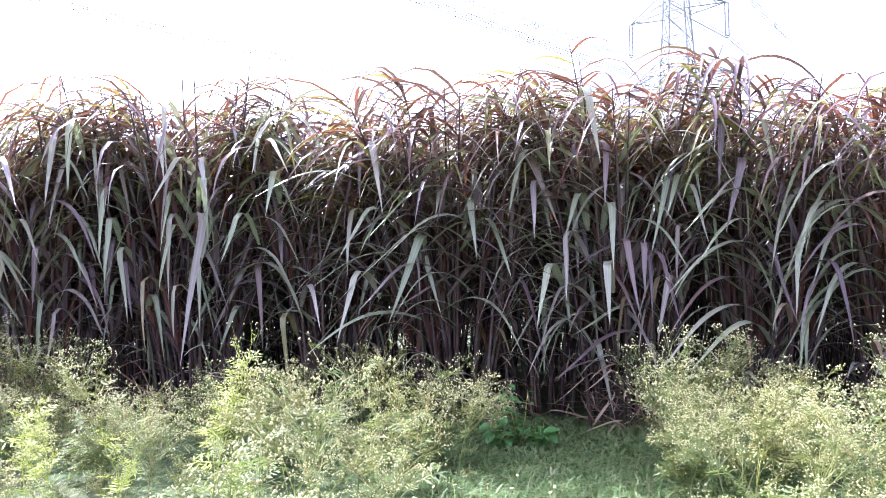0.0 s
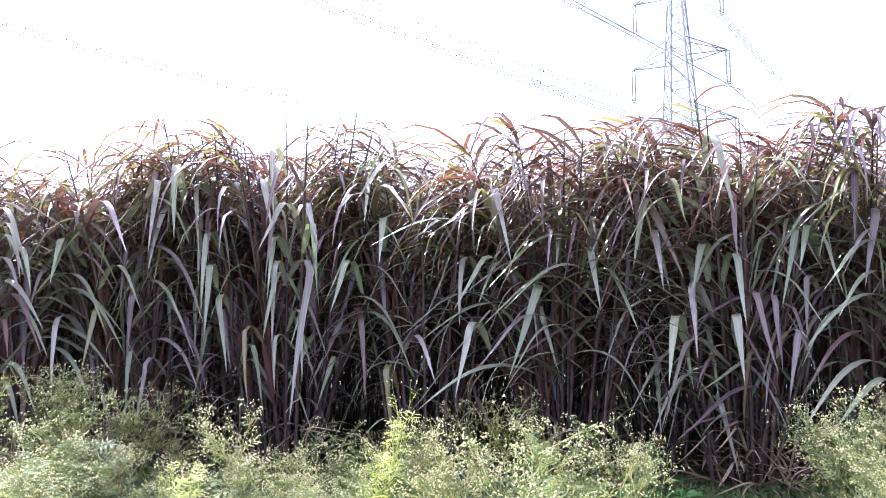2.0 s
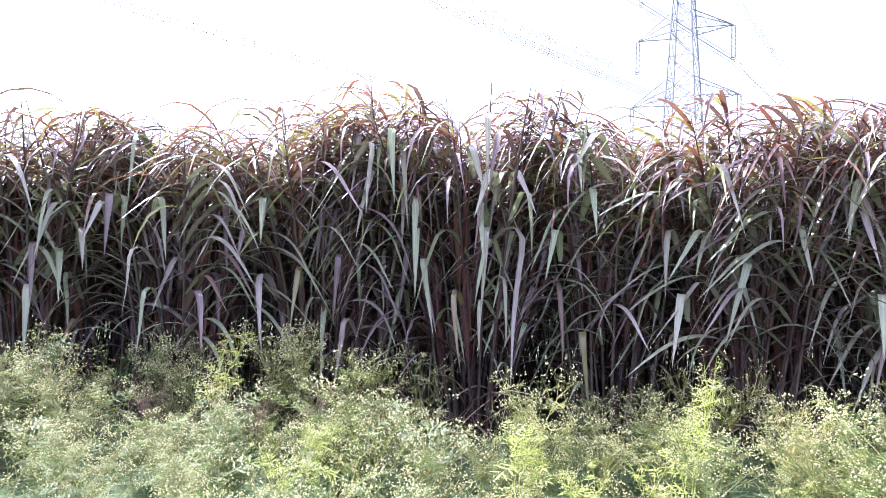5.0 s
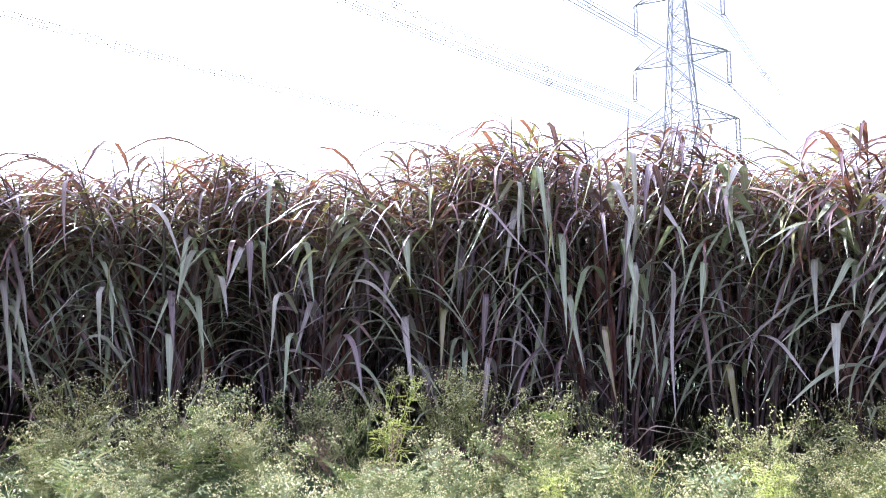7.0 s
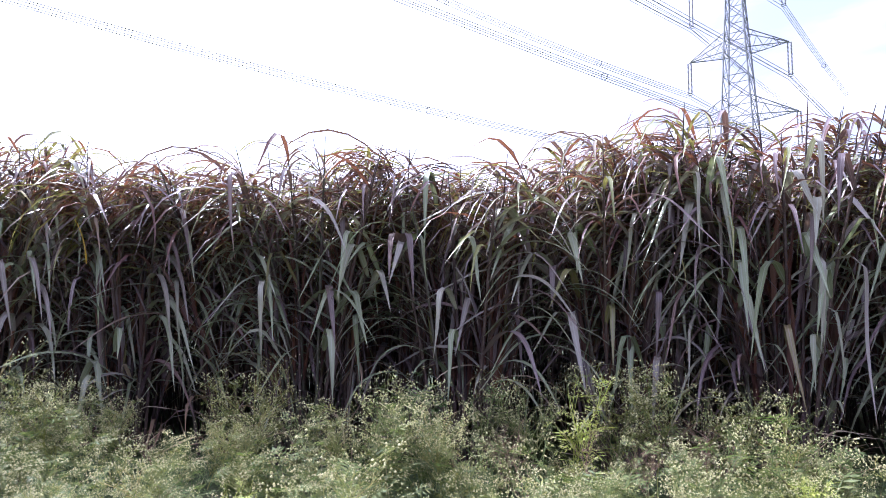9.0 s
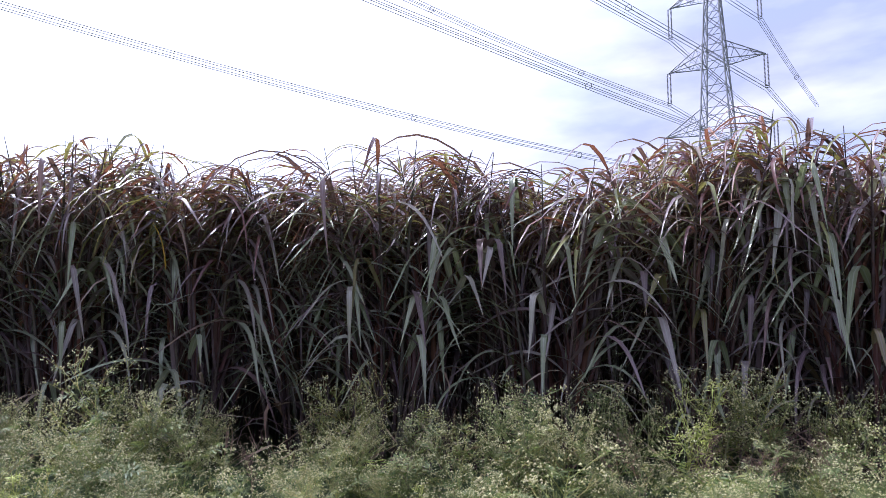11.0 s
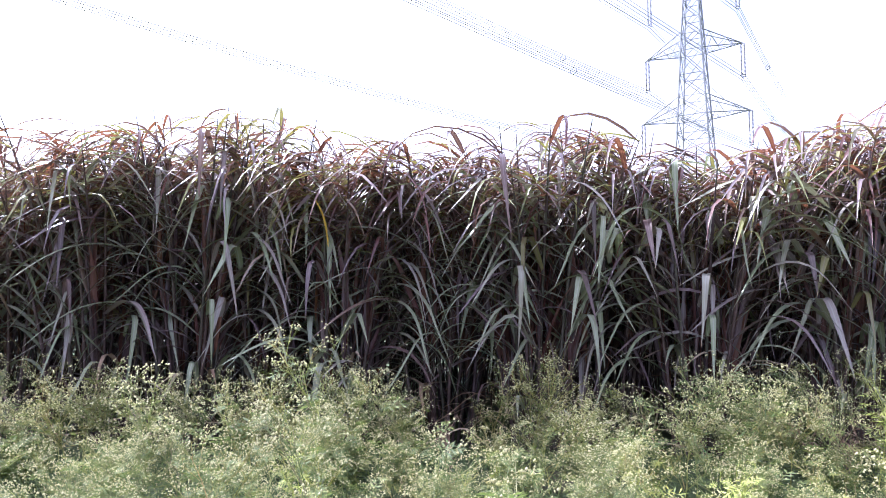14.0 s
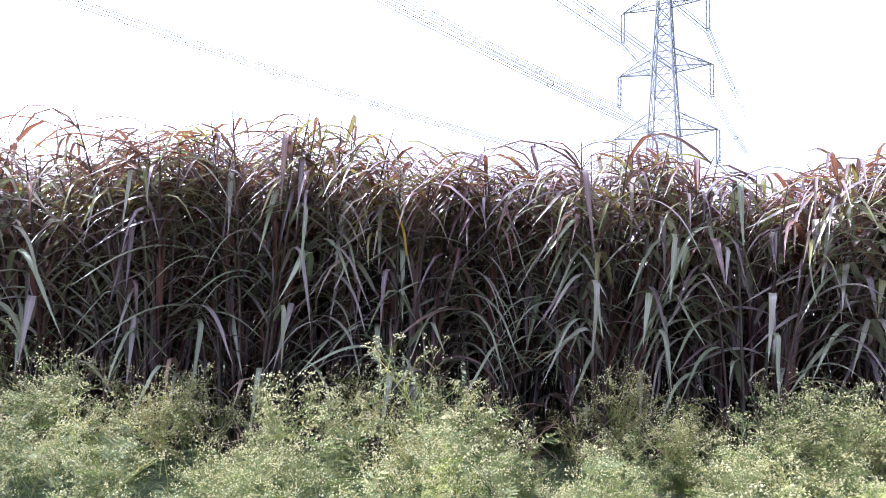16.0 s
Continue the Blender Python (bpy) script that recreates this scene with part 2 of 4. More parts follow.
def part(name, me, parent, m=None, label=""):
    ob = new(name, me)
    ob.parent = parent
    if m is not None:
        ob.matrix_basis = m
    return tagged(ob, label)


class Pile:
    """Gathers many small pieces into one mesh."""

    def __init__(self):
        self.v, self.f, self.u, self.n = [], [], [], 0

    def add(self, verts, faces, uvs=None, m=None):
        verts = np.asarray(verts, dtype=float)
        if m is not None:
            a = np.array(m)
            verts = verts @ a[:3, :3].T + a[:3, 3]
        self.v.append(verts)
        self.f.extend([tuple(i + self.n for i in f) for f in faces])
        self.u.append(np.zeros((len(verts), 2)) if uvs is None else np.asarray(uvs))
        self.n += len(verts)

    def mesh(self, name, material, smooth=True):
        return mesh_of(name, np.vstack(self.v), self.f, material, np.vstack(self.u), smooth)


def tube(points, radii, sides=5, caps=True):
    """Verts and faces of a tube through points."""
    points = [Vector(p) for p in points]
    verts, faces = [], []
    for i, p in enumerate(points):
        d = (points[min(i + 1, len(points) - 1)] - points[max(i - 1, 0)]).normalized()
        a = d.cross(Vector((0.31, 0.95, 0.05))).normalized()
        b = d.cross(a)
        for k in range(sides):
            w = 2 * math.pi * k / sides
            verts.append(p + (a * math.cos(w) + b * math.sin(w)) * radii[i])
    for i in range(len(points) - 1):
        for k in range(sides):
            j = (k + 1) % sides
            faces.append((i * sides + k, i * sides + j, (i + 1) * sides + j, (i + 1) * sides + k))
    if caps:
        faces.append(tuple(range(sides - 1, -1, -1)))
        faces.append(tuple((len(points) - 1) * sides + k for k in range(sides)))
    return np.array([tuple(v) for v in verts]), faces


rnd = random.Random(7)


def blade(length, width, rise, end, bend, spread, sway=0.0, twist=0.0, segs=13, fold=0.25):
    """A grass blade that leaves its stalk along +x at the angle rise, and turns over to the angle end round the share bend of its length."""
    verts, uvs, faces = [], [], []
    x = z = y = 0.0
    step = length / segs
    wave = rnd.uniform(0, 6.28)
    for i in range(segs + 1):
        s = i / segs
        k = min(1.0, max(0.0, (s - bend + spread) / (2 * spread)))
        k = k * k * (3 - 2 * k)
        a = radians(rise + (end - rise) * k + 4 * math.sin(wave + 7 * s))
        half = 0.5 * width * (min(1.0, 0.45 + s * 3.2) * (1 - max(0.0, (s - 0.34) / 0.66) ** 1.35)) * (1 + 0.05 * math.sin(wave + 19 * s)) + 0.0006
        t = radians(twist * s * s)
        nx, nz = -math.sin(a), math.cos(a)
        for side in (-1, 0, 1):
            lift = half * fold * abs(side) - half * fold * 0.5
            cy, up = side * half * math.cos(t), side * half * math.sin(t) + lift
            verts.append((x + nx * up, y + cy, z + nz * up))
            uvs.append((0.5 + 0.5 * side, s))
        x, z, y = x + step * math.cos(a), z + step * math.sin(a), y + step * sway * s
    for i in range(segs):
        for c in (0, 1):
            faces.append((3 * i + c, 3 * i + c + 1, 3 * i + 4 + c, 3 * i + 3 + c))
    return np.array(verts), faces, np.array(uvs)


def blade_kind(kind, segs=13, like=None):
    """One blade; like: the numbers in 0..1 that blades from one stalk share."""
    u = rnd.uniform
    a, b, c = like or (rnd.random(), rnd.random(), rnd.random())

    def near(low, high, share):
        return low + (high - low) * min(1.0, max(0.0, share + rnd.gauss(0, 0.12)))

    turn = rnd.gauss(0, 30)
    if kind == "spike":
        return blade(u(0.30, 0.48), u(0.026, 0.036), u(74, 86), u(10, 60), 0.7, 0.3, u(-0.1, 0.1), turn, segs, 0.5)
    if kind == "shoot":
        return blade(u(0.6, 0.95), u(0.042, 0.060), u(80, 89), u(40, 74), 0.7, 0.35, u(-0.1, 0.1), turn, segs, 0.5)
    if kind == "upper":
        return blade(near(0.7, 1.15, a), near(0.030, 0.046, b), near(8, 44, c), near(-76, -40, b), u(0.3, 0.46), near(0.3, 0.5, a), u(-0.2, 0.2), turn, segs, 0.35)
    if kind == "arch":
        return blade(near(1.1, 1.5, a), near(0.046, 0.063, b), near(36, 58, c), near(-66, -30, b), near(0.36, 0.46, c), near(0.3, 0.5, a), u(-0.14, 0.14), turn, segs)
    if kind == "sweep":
        return blade(near(1.15, 1.5, a), near(0.054, 0.070, b), near(36, 56, c), near(-72, -40, b), near(0.36, 0.44, c), near(0.3, 0.46, a), u(-0.08, 0.08), 0.6 * turn, segs)
    if kind == "straw":
        return blade(u(0.35, 0.75), u(0.012, 0.024), u(10, 75), u(-25, 40), u(0.3, 0.8), u(0.05, 0.3), u(-0.3, 0.3), turn * 2, segs, 0.6)
    if kind == "hang":
        return blade(near(0.9, 1.25, a), near(0.046, 0.062, b), near(52, 72, c), near(-89, -76, b), near(0.28, 0.36, c), near(0.10, 0.18, a), u(-0.08, 0.08), turn, segs)
    return blade(u(0.6, 0.95), u(0.040, 0.056), u(25, 60), u(-75, -30), u(0.4, 0.55), u(0.4, 0.55), u(-0.3, 0.3), turn, segs)


FAMILIES = [(rnd.random(), rnd.random(), rnd.random()) for _ in range(5)]
KINDS = ("spike", "shoot", "upper", "arch", "hang", "low", "straw", "sweep")
TONES = (("purple", PURPLE), ("green", GREEN), ("red", RED), ("olive", OLIVE), ("dry", DRY), ("yellow", YELLOW))
COARSE = {k: [blade_kind(k, 6) for _ in range(12)] for k in KINDS}
SPARE = {k: [blade_kind(k, 4) for _ in range(8)] for k in KINDS}
LEAVES = {}
for kind in KINDS:
    shapes = [[blade_kind(kind, 13, like) for _ in range(4)] for like in FAMILIES]
    for tone, material in TONES:
        LEAVES[kind, tone] = [[mesh_of("leaf", v, f, material, u) for v, f, u in row[: (4 if tone in ("purple", "green", "red") else 2)]] for row in shapes]


def leaf_of(kind, tone, family=None):
    return rnd.choice(LEAVES[kind, tone][rnd.randrange(len(FAMILIES)) if family is None else family])


# ---- stalks ----
def stalk_mesh(length, bow):
    pts, radii = [], []
    joints = int(length / 0.17)
    for i in range(joints):
        for d, r in ((0.0, 1.22), (0.12, 0.96), (0.9, 0.94)):
            s = (i + d) / joints
            pts.append((bow * s * s * length, 0, length * s))
            radii.append((0.0165 - 0.0045 * s) * r * min(1.0, 0.25 + 3.0 * (1 - s)))
    pts.append((bow * length, 0, length))
    radii.append(0.0015)
    v, f = tube(pts, radii, 4)
    return mesh_of("stalk", v, f, STALK)


STALKS = [(L, b, stalk_mesh(L, b)) for L in (1.9, 2.05, 2.2, 2.3, 2.4, 2.5, 2.6, 2.7, 2.8, 2.95, 3.1, 3.25) for b in (0.06, 0.16)]


def leaf_plan(f):
    """Kind and tone of a leaf at the share f of its stalk's height."""
    r, q = rnd.random(), rnd.random()
    if f > 0.84:
        return "upper", ("purple" if q < 0.62 else "red" if q < 0.76 else "olive" if q < 0.86 else "green")
    if f > 0.66:
        return ("arch" if r < 0.9 else "hang"), ("purple" if q < 0.42 else "green")
    if f > 0.5:
        return ("arch" if r < 0.78 else "shoot" if r < 0.9 else "hang"), ("red" if 0.78 <= r < 0.9 else "purple" if q < 0.42 else "green")
    if f > 0.3:
        return ("arch" if r < 0.75 else "low" if r < 0.95 else "hang"), ("green" if q < 0.65 else "purple")
    return "low", ("dry" if q < 0.2 else "green" if q < 0.65 else "purple")


def leaf_azimuth(kind, phi, edge):
    """Blades spring to both sides of their clump, more of them down the wind; degrees from +x."""
    if kind in ("spike", "upper", "straw"):
        return 186 + rnd.gauss(0, 34) if rnd.random() < 0.72 else rnd.uniform(0, 360)
    if kind == "shoot":
        return rnd.uniform(0, 360)
    leeward = rnd.random() < 0.77 - 0.3 * math.cos(radians(phi))
    front = math.sin(radians(phi)) < 0.3
    stray = rnd.gauss(0, 24 if edge else 32) + (rnd.uniform(5, 38) if front else -5)
    return 190 + stray if leeward else -10 - stray


def stalk_plan(top, reach):
    """Foot, lean and length of one stalk in a clump whose blades reach the height top."""
    phi, r = rnd.uniform(0, 360), reach * math.sqrt(rnd.random())
    foot = (r * math.cos(radians(phi)), 0.75 * r * math.sin(radians(phi)))
    lean = 1.5 + 50 * r * rnd.uniform(0.4, 1.1)
    return phi + rnd.gauss(0, 20), foot, lean, (top - 0.28) * (1.0 - 0.17 * rnd.random() ** 1.5)


def stalk_leaves(front, place, limp):
    """Kind, tone, height and azimuth of the blades of one stalk: they spring from its joints, alike and one above the other. place: -1 at the
    lee side of the clump, 1 at its windward side; limp: the share of blades that fold and hang."""
    lee, wind, fore = 186 + rnd.gauss(0, 14), -12 + rnd.gauss(0, 16), 262 + rnd.gauss(0, 26)
    lee_kind, wind_kind = ("hang" if rnd.random() < 0.5 * limp else "arch"), ("hang" if rnd.random() < limp else "arch")
    leeward = 0.66 - 0.34 * place
    f = rnd.uniform(0.16, 0.46) if front else rnd.uniform(0.4, 0.6)
    while f < 0.86:
        q = rnd.random()
        if front and q < 0.06 + 0.35 * limp:
            kind, az = "hang", fore
        elif rnd.random() < leeward:
            kind, az = lee_kind, lee
        else:
            kind, az = wind_kind, wind
        # fewer green at the back: darker purple stands in for the clump's inner shade
        tone = "green" if rnd.random() < (0.6 if front else 0.25) else "purple"
        if rnd.random() < (0.55 if front else 0.55):
            yield kind, tone, f, az + rnd.gauss(0, 7)
        f += rnd.uniform(0.05, 0.085)


def cascade(clump, top, place, limp):
    """A stalk at the front of a clump with broad blades one above the other, all sweeping the same way."""
    family = rnd.randrange(len(FAMILIES))
    L, bow, me = min(STALKS, key=lambda k: abs(k[0] - top + 0.35 + rnd.uniform(0, 0.4)))
    lean, phi = rnd.uniform(3, 8), 270 + 60 * place
    st = part("stalk", me, clump, pose(0.34 * place, -0.2 + rnd.uniform(-0.05, 0.08), -0.01, 0, lean, phi))
    hung = rnd.random() < limp
    az = 196 + rnd.gauss(0, 10) if rnd.random() < 0.72 - 0.5 * place else 342 + rnd.gauss(0, 10)
    f = rnd.uniform(0.26, 0.42)
    while f < 0.86:
        kind = "hang" if hung else "sweep"
        turned = rnd.uniform(205, 335) if hung else az if rnd.random() < 0.86 else rnd.choice((200, 340)) + rnd.gauss(0, 12)
        part("leaf", leaf_of(kind, "green" if rnd.random() < 0.86 else "purple", family), st, pose(bow * f * f * L, 0, f * L, rnd.gauss(0, 4), rnd.gauss(0, 4), turned + rnd.gauss(0, 5) - phi) @ Matrix.Scale(rnd.uniform(0.82, 1.06), 4))
        f += rnd.uniform(0.11, 0.19) if hung else rnd.uniform(0.05, 0.085)


def grass_clump(x, y, top, stalks, reach=0.3, litter=13, limp=0.2):
    clump = new("purple_grass_clump")
    clump.location = (x, y, 0)
    mass = {tone: Pile() for tone, _ in TONES}     # the small blades inside the clump
    for _ in range(stalks):
        phi, foot, lean, want = stalk_plan(top, reach)
        family = rnd.randrange(len(FAMILIES))
        L, bow, me = min(STALKS, key=lambda k: abs(k[0] - want) + 0.1 * rnd.random())
        base = pose(foot[0], foot[1], -0.01, 0, lean, phi)
        st = part("stalk", me, clump, base)

        def joint(f, az, size):
            return pose(bow * f * f * L, 0, f * L, rnd.gauss(0, 6), rnd.gauss(0, 5) - lean * math.cos(radians(az)) * 0.6, az) @ Matrix.Scale(size, 4)

        for kind, tone, f, az in stalk_leaves(foot[1] < 0.04, foot[0] / reach, limp):
            part("leaf", leaf_of(kind, tone, family), st, joint(f, az - phi, rnd.uniform(0.84, 1.08)))
        for _ in range(3):                         # the youngest blades at the tip
            part("leaf", leaf_of("upper", rnd.choice(("purple", "purple", "red", "olive")), family), st, joint(rnd.uniform(0.88, 0.98), leaf_azimuth("upper", phi, True) - phi, rnd.uniform(0.7, 1.0)))
        inner = [("upper", rnd.choice(("purple", "purple", "red", "red", "olive")), rnd.uniform(0.74, 0.97)) for _ in range(15)]
        inner += [("shoot", rnd.choice(("red", "red", "purple")), rnd.uniform(0.2, 0.56)) for _ in range(7)]
        inner += [("low", rnd.choice(("green", "purple", "dry")), rnd.uniform(0.06, 0.35)) for _ in range(1)]
        for kind, tone, f in inner:
            v, fs, u = rnd.choice(COARSE[kind])
            mass[tone].add(v, fs, u, base @ joint(f, leaf_azimuth(kind, phi, False) - phi, rnd.uniform(0.75, 1.05)))
    count = 5 if stalks >= 18 else 4
    for k in range(count):
        cascade(clump, top, 2 * (k + rnd.uniform(0.2, 0.8)) / count - 1, limp)
    for tone, material in TONES:
        if mass[tone].n:
            part("leaf_mass", mass[tone].mesh("leaf_mass", material), clump)["kind"] = "stuff"
    for _ in range(litter):     # withered blades lying round the foot
        a, r = rnd.uniform(180, 360), rnd.uniform(0.1, 0.5)
        part("dry_leaf", leaf_of("straw", "dry"), clump, pose(r * math.cos(radians(a)), r * math.sin(radians(a)), rnd.uniform(0.0, 0.22) if r > 0.25 else rnd.uniform(0.0, 0.45), rnd.gauss(0, 25), rnd.uniform(-20, 30), rnd.uniform(0, 360)) @ Matrix.Scale(rnd.uniform(0.6, 1.1), 4), "withered straw-brown leaf")
    return tagged(clump, "tall clump of purple elephant grass with arching blades", "grass clump", "clumps along the field edge")


# the skyline of the grass along x
SKYLINE = ((-16, 2.9), (-11.4, 2.94), (-10.6, 2.92), (-10.1, 2.97), (-9.3, 3.12), (-8.7, 3.06), (-8.3, 2.82), (-7.9, 2.78), (-7.3, 2.82), (-6.7, 3.0), (-5.6, 3.0), (-5.0, 2.84), (-4.7, 2.68), (-4.2, 2.70),
           (-3.9, 2.84), (-3.4, 2.98), (-2.8, 3.12), (-2.1, 3.24), (-1.5, 3.08), (-1.0, 2.94), (-0.3, 2.88), (0.3, 2.95), (0.8, 3.08), (1.3, 3.18), (2.0, 3.13), (2.6, 3.05), (3.1, 2.78), (3.7, 2.86), (8, 3.0))


def skyline(x):
    return float(np.interp(x, [p[0] for p in SKYLINE], [p[1] for p in SKYLINE]))


# x, y, number of stalks of the clumps along the field's edge
CLUMPS = [
    (4.7, 6.1, 14), (3.75, 6.0, 18), (2.75, 6.05, 20), (1.6, 5.95, 26), (0.95, 6.3, 14), (0.2, 5.95, 22), (-0.95, 6.1, 20), (-2.15, 5.95, 26),
    (-2.85, 6.25, 14), (-3.5, 6.0, 20), (-4.8, 5.9, 20), (-5.55, 6.2, 14), (-6.2, 5.9, 24), (-7.05, 6.15, 16), (-8.0, 5.95, 20), (-8.75, 6.2, 14),
    (-9.4, 5.95, 22), (-10.2, 5.95, 20), (-11.2, 6.1, 18), (-12.2, 6.0, 14), (-13.2, 6.1, 12),
]
# blades hanging out at the field's edge: x and height of the bend, x and height of the tip
BLADES_EAST = [
    (2.01, 1.87, 2.12, 1.40), (1.98, 1.96, 1.84, 1.60), (1.94, 2.02, 1.70, 1.73), (1.73, 1.40, 1.86, 0.69), (1.64, 2.34, 1.71, 2.01), (1.64, 1.44, 1.67, 1.01), (1.43, 1.31, 1.40, 0.81), (1.20, 1.17, 0.90, 0.50),
    (1.19, 1.81, 1.08, 1.40), (1.18, 1.54, 1.07, 0.97), (1.01, 1.34, 0.91, 0.84), (0.95, 1.97, 0.83, 1.46), (0.90, 2.23, 0.73, 1.67), (0.64, 1.21, 0.90, 0.42), (0.42, 1.65, 0.66, 1.15), (0.39, 2.04, 0.39, 1.86),
    (0.35, 1.80, 0.39, 1.31), (0.33, 1.29, 0.68, 0.78), (0.11, 1.89, 0.10, 1.65), (-0.06, 1.91, -0.22, 1.59), (-0.10, 1.54, -0.11, 0.79), (-0.23, 1.76, -0.43, 1.40), (-0.30, 1.34, -0.75, 0.83),
]
BLADES_MIDDLE = [
    (-0.34, 2.05, -0.44, 1.77), (-0.39, 1.80, -0.54, 1.36), (-0.47, 2.19, -0.71, 1.95), (-0.50, 1.27, -0.60, 0.70), (-0.82, 2.06, -0.98, 1.82), (-1.18, 2.38, -1.31, 1.96), (-1.19, 2.54, -1.37, 2.18), (-1.26, 2.08, -1.23, 1.67),
    (-1.28, 2.40, -1.35, 2.01), (-1.35, 2.53, -1.47, 2.21), (-1.52, 1.73, -1.58, 1.30), (-1.84, 2.25, -1.77, 1.85), (-1.95, 1.79, -1.83, 0.54), (-2.05, 2.22, -2.13, 1.78), (-2.08, 1.92, -2.12, 1.38), (-2.17, 2.42, -2.15, 1.97),
    (-2.35, 2.31, -2.59, 1.91), (-2.35, 1.71, -2.61, 0.91), (-2.49, 2.45, -2.61, 2.10), (-2.92, 2.09, -3.18, 1.21), (-3.01, 2.18, -3.06, 1.58), (-3.16, 2.34, -3.34, 1.94), (-3.80, 2.00, -3.90, 1.56),
]
BLADES_WEST = [
    (-3.90, 1.97, -3.89, 1.53), (-3.95, 1.67, -4.05, 1.32), (-3.98, 1.30, -4.27, 0.79), (-4.07, 1.66, -4.08, 1.28), (-4.12, 2.25, -4.27, 2.02), (-4.13, 1.81, -4.34, 1.36), (-4.16, 1.79, -4.39, 1.29), (-4.36, 2.02, -4.51, 1.51),
    (-4.41, 2.13, -4.58, 1.74), (-4.41, 2.16, -4.55, 1.73), (-4.74, 2.03, -4.92, 1.67), (-4.78, 2.01, -4.92, 1.71), (-5.24, 1.94, -5.05, 1.40), (-5.30, 1.97, -5.21, 1.39), (-5.32, 1.97, -5.37, 1.56), (-5.36, 1.92, -5.34, 1.54),
    (-5.52, 1.66, -5.39, 1.31), (-5.62, 1.87, -5.71, 1.64), (-5.71, 1.84, -5.77, 1.36), (-5.73, 2.10, -5.89, 1.72), (-5.78, 1.48, -5.55, 1.02), (-5.88, 2.10, -6.13, 1.76), (-5.91, 1.46, -6.01, 0.97),
]
BLADES_FAR_WEST = [
    (-5.91, 1.21, -5.86, 0.61), (-5.91, 1.50, -5.83, 0.98), (-6.40, 1.55, -6.77, 1.33), (-6.50, 1.12, -6.91, 0.75), (-6.53, 2.01, -6.76, 1.52), (-6.68, 1.96, -7.24, 1.66), (-7.08, 1.01, -7.49, 0.45), (-7.82, 1.17, -7.68, 0.89),
    (-8.04, 0.86, -7.81, 0.41), (-8.06, 1.39, -8.29, 0.76), (-8.14, 2.18, -8.25, 1.93), (-8.25, 1.91, -8.56, 1.63), (-8.40, 1.64, -8.53, 1.35), (-8.88, 1.72, -8.92, 1.25), (-9.03, 1.95, -9.43, 1.63), (-9.07, 2.26, -9.13, 1.59),
    (-9.92, 0.75, -10.08, 0.21), (-10.13, 1.02, -10.29, 0.49), (-10.23, 1.67, -10.46, 1.40), (-10.24, 1.50, -10.46, 1.19), (-10.38, 1.29, -10.71, 0.86), (-11.09, 1.26, -11.03, 0.67),
]


def hanging_blade(clump, bend_x, bend_z, tip_x, tip_z):
    """A broad blade that rises out of its clump, folds over and hangs to its tip."""
    out = rnd.uniform(0.10, 0.24)
    across, drop = tip_x - bend_x, bend_z - tip_z
    reach = math.hypot(across, out)
    az = math.atan2(-out, across)
    hang = math.hypot(reach, drop) * 1.06
    length = hang + 0.34
    v, f, u = blade(length, rnd.uniform(0.056, 0.072) * min(1.0, 0.62 + 0.8 * hang), rnd.uniform(40, 58), -math.degrees(math.atan2(drop, reach)) - 4, 0.33 / length, rnd.uniform(0.09, 0.15), 0.0, rnd.choice((-1, 1)) * rnd.uniform(5, 40))
    foot = Vector((bend_x - 0.2 * math.cos(az), 5.3 + 0.5 * out - 0.2 * math.sin(az), bend_z - 0.2)) - clump.location
    me = mesh_of("leaf", v, f, GREEN if rnd.random() < 0.78 else PURPLE, u)
    part("leaf", me, clump, pose(*foot, rnd.gauss(0, 10), 0, math.degrees(az)))


made_clumps = []
for cx, cy, cn in CLUMPS:
    made = grass_clump(cx, cy, skyline(cx) + 0.23, cn, 0.25, 75 if cx == 1.6 else 50 if cx == -2.15 else 22, 0.5 if -4.9 < cx < -2.0 or cx in (1.6, 2.75) else 0.12)
    if cx == -8.0:
        part("leaf", LEAVES["spike", "yellow"][0][0], made, pose(0.02, -0.8, 1.72, 0, -4, 200) @ Matrix.Scale(1.2, 4), "yellowed leaf")
    made_clumps.append(made)
for row in (BLADES_EAST, BLADES_MIDDLE, BLADES_WEST, BLADES_FAR_WEST):
    for spot in row:
        hanging_blade(min(made_clumps, key=lambda c: abs(c.location.x - spot[0])), *spot)


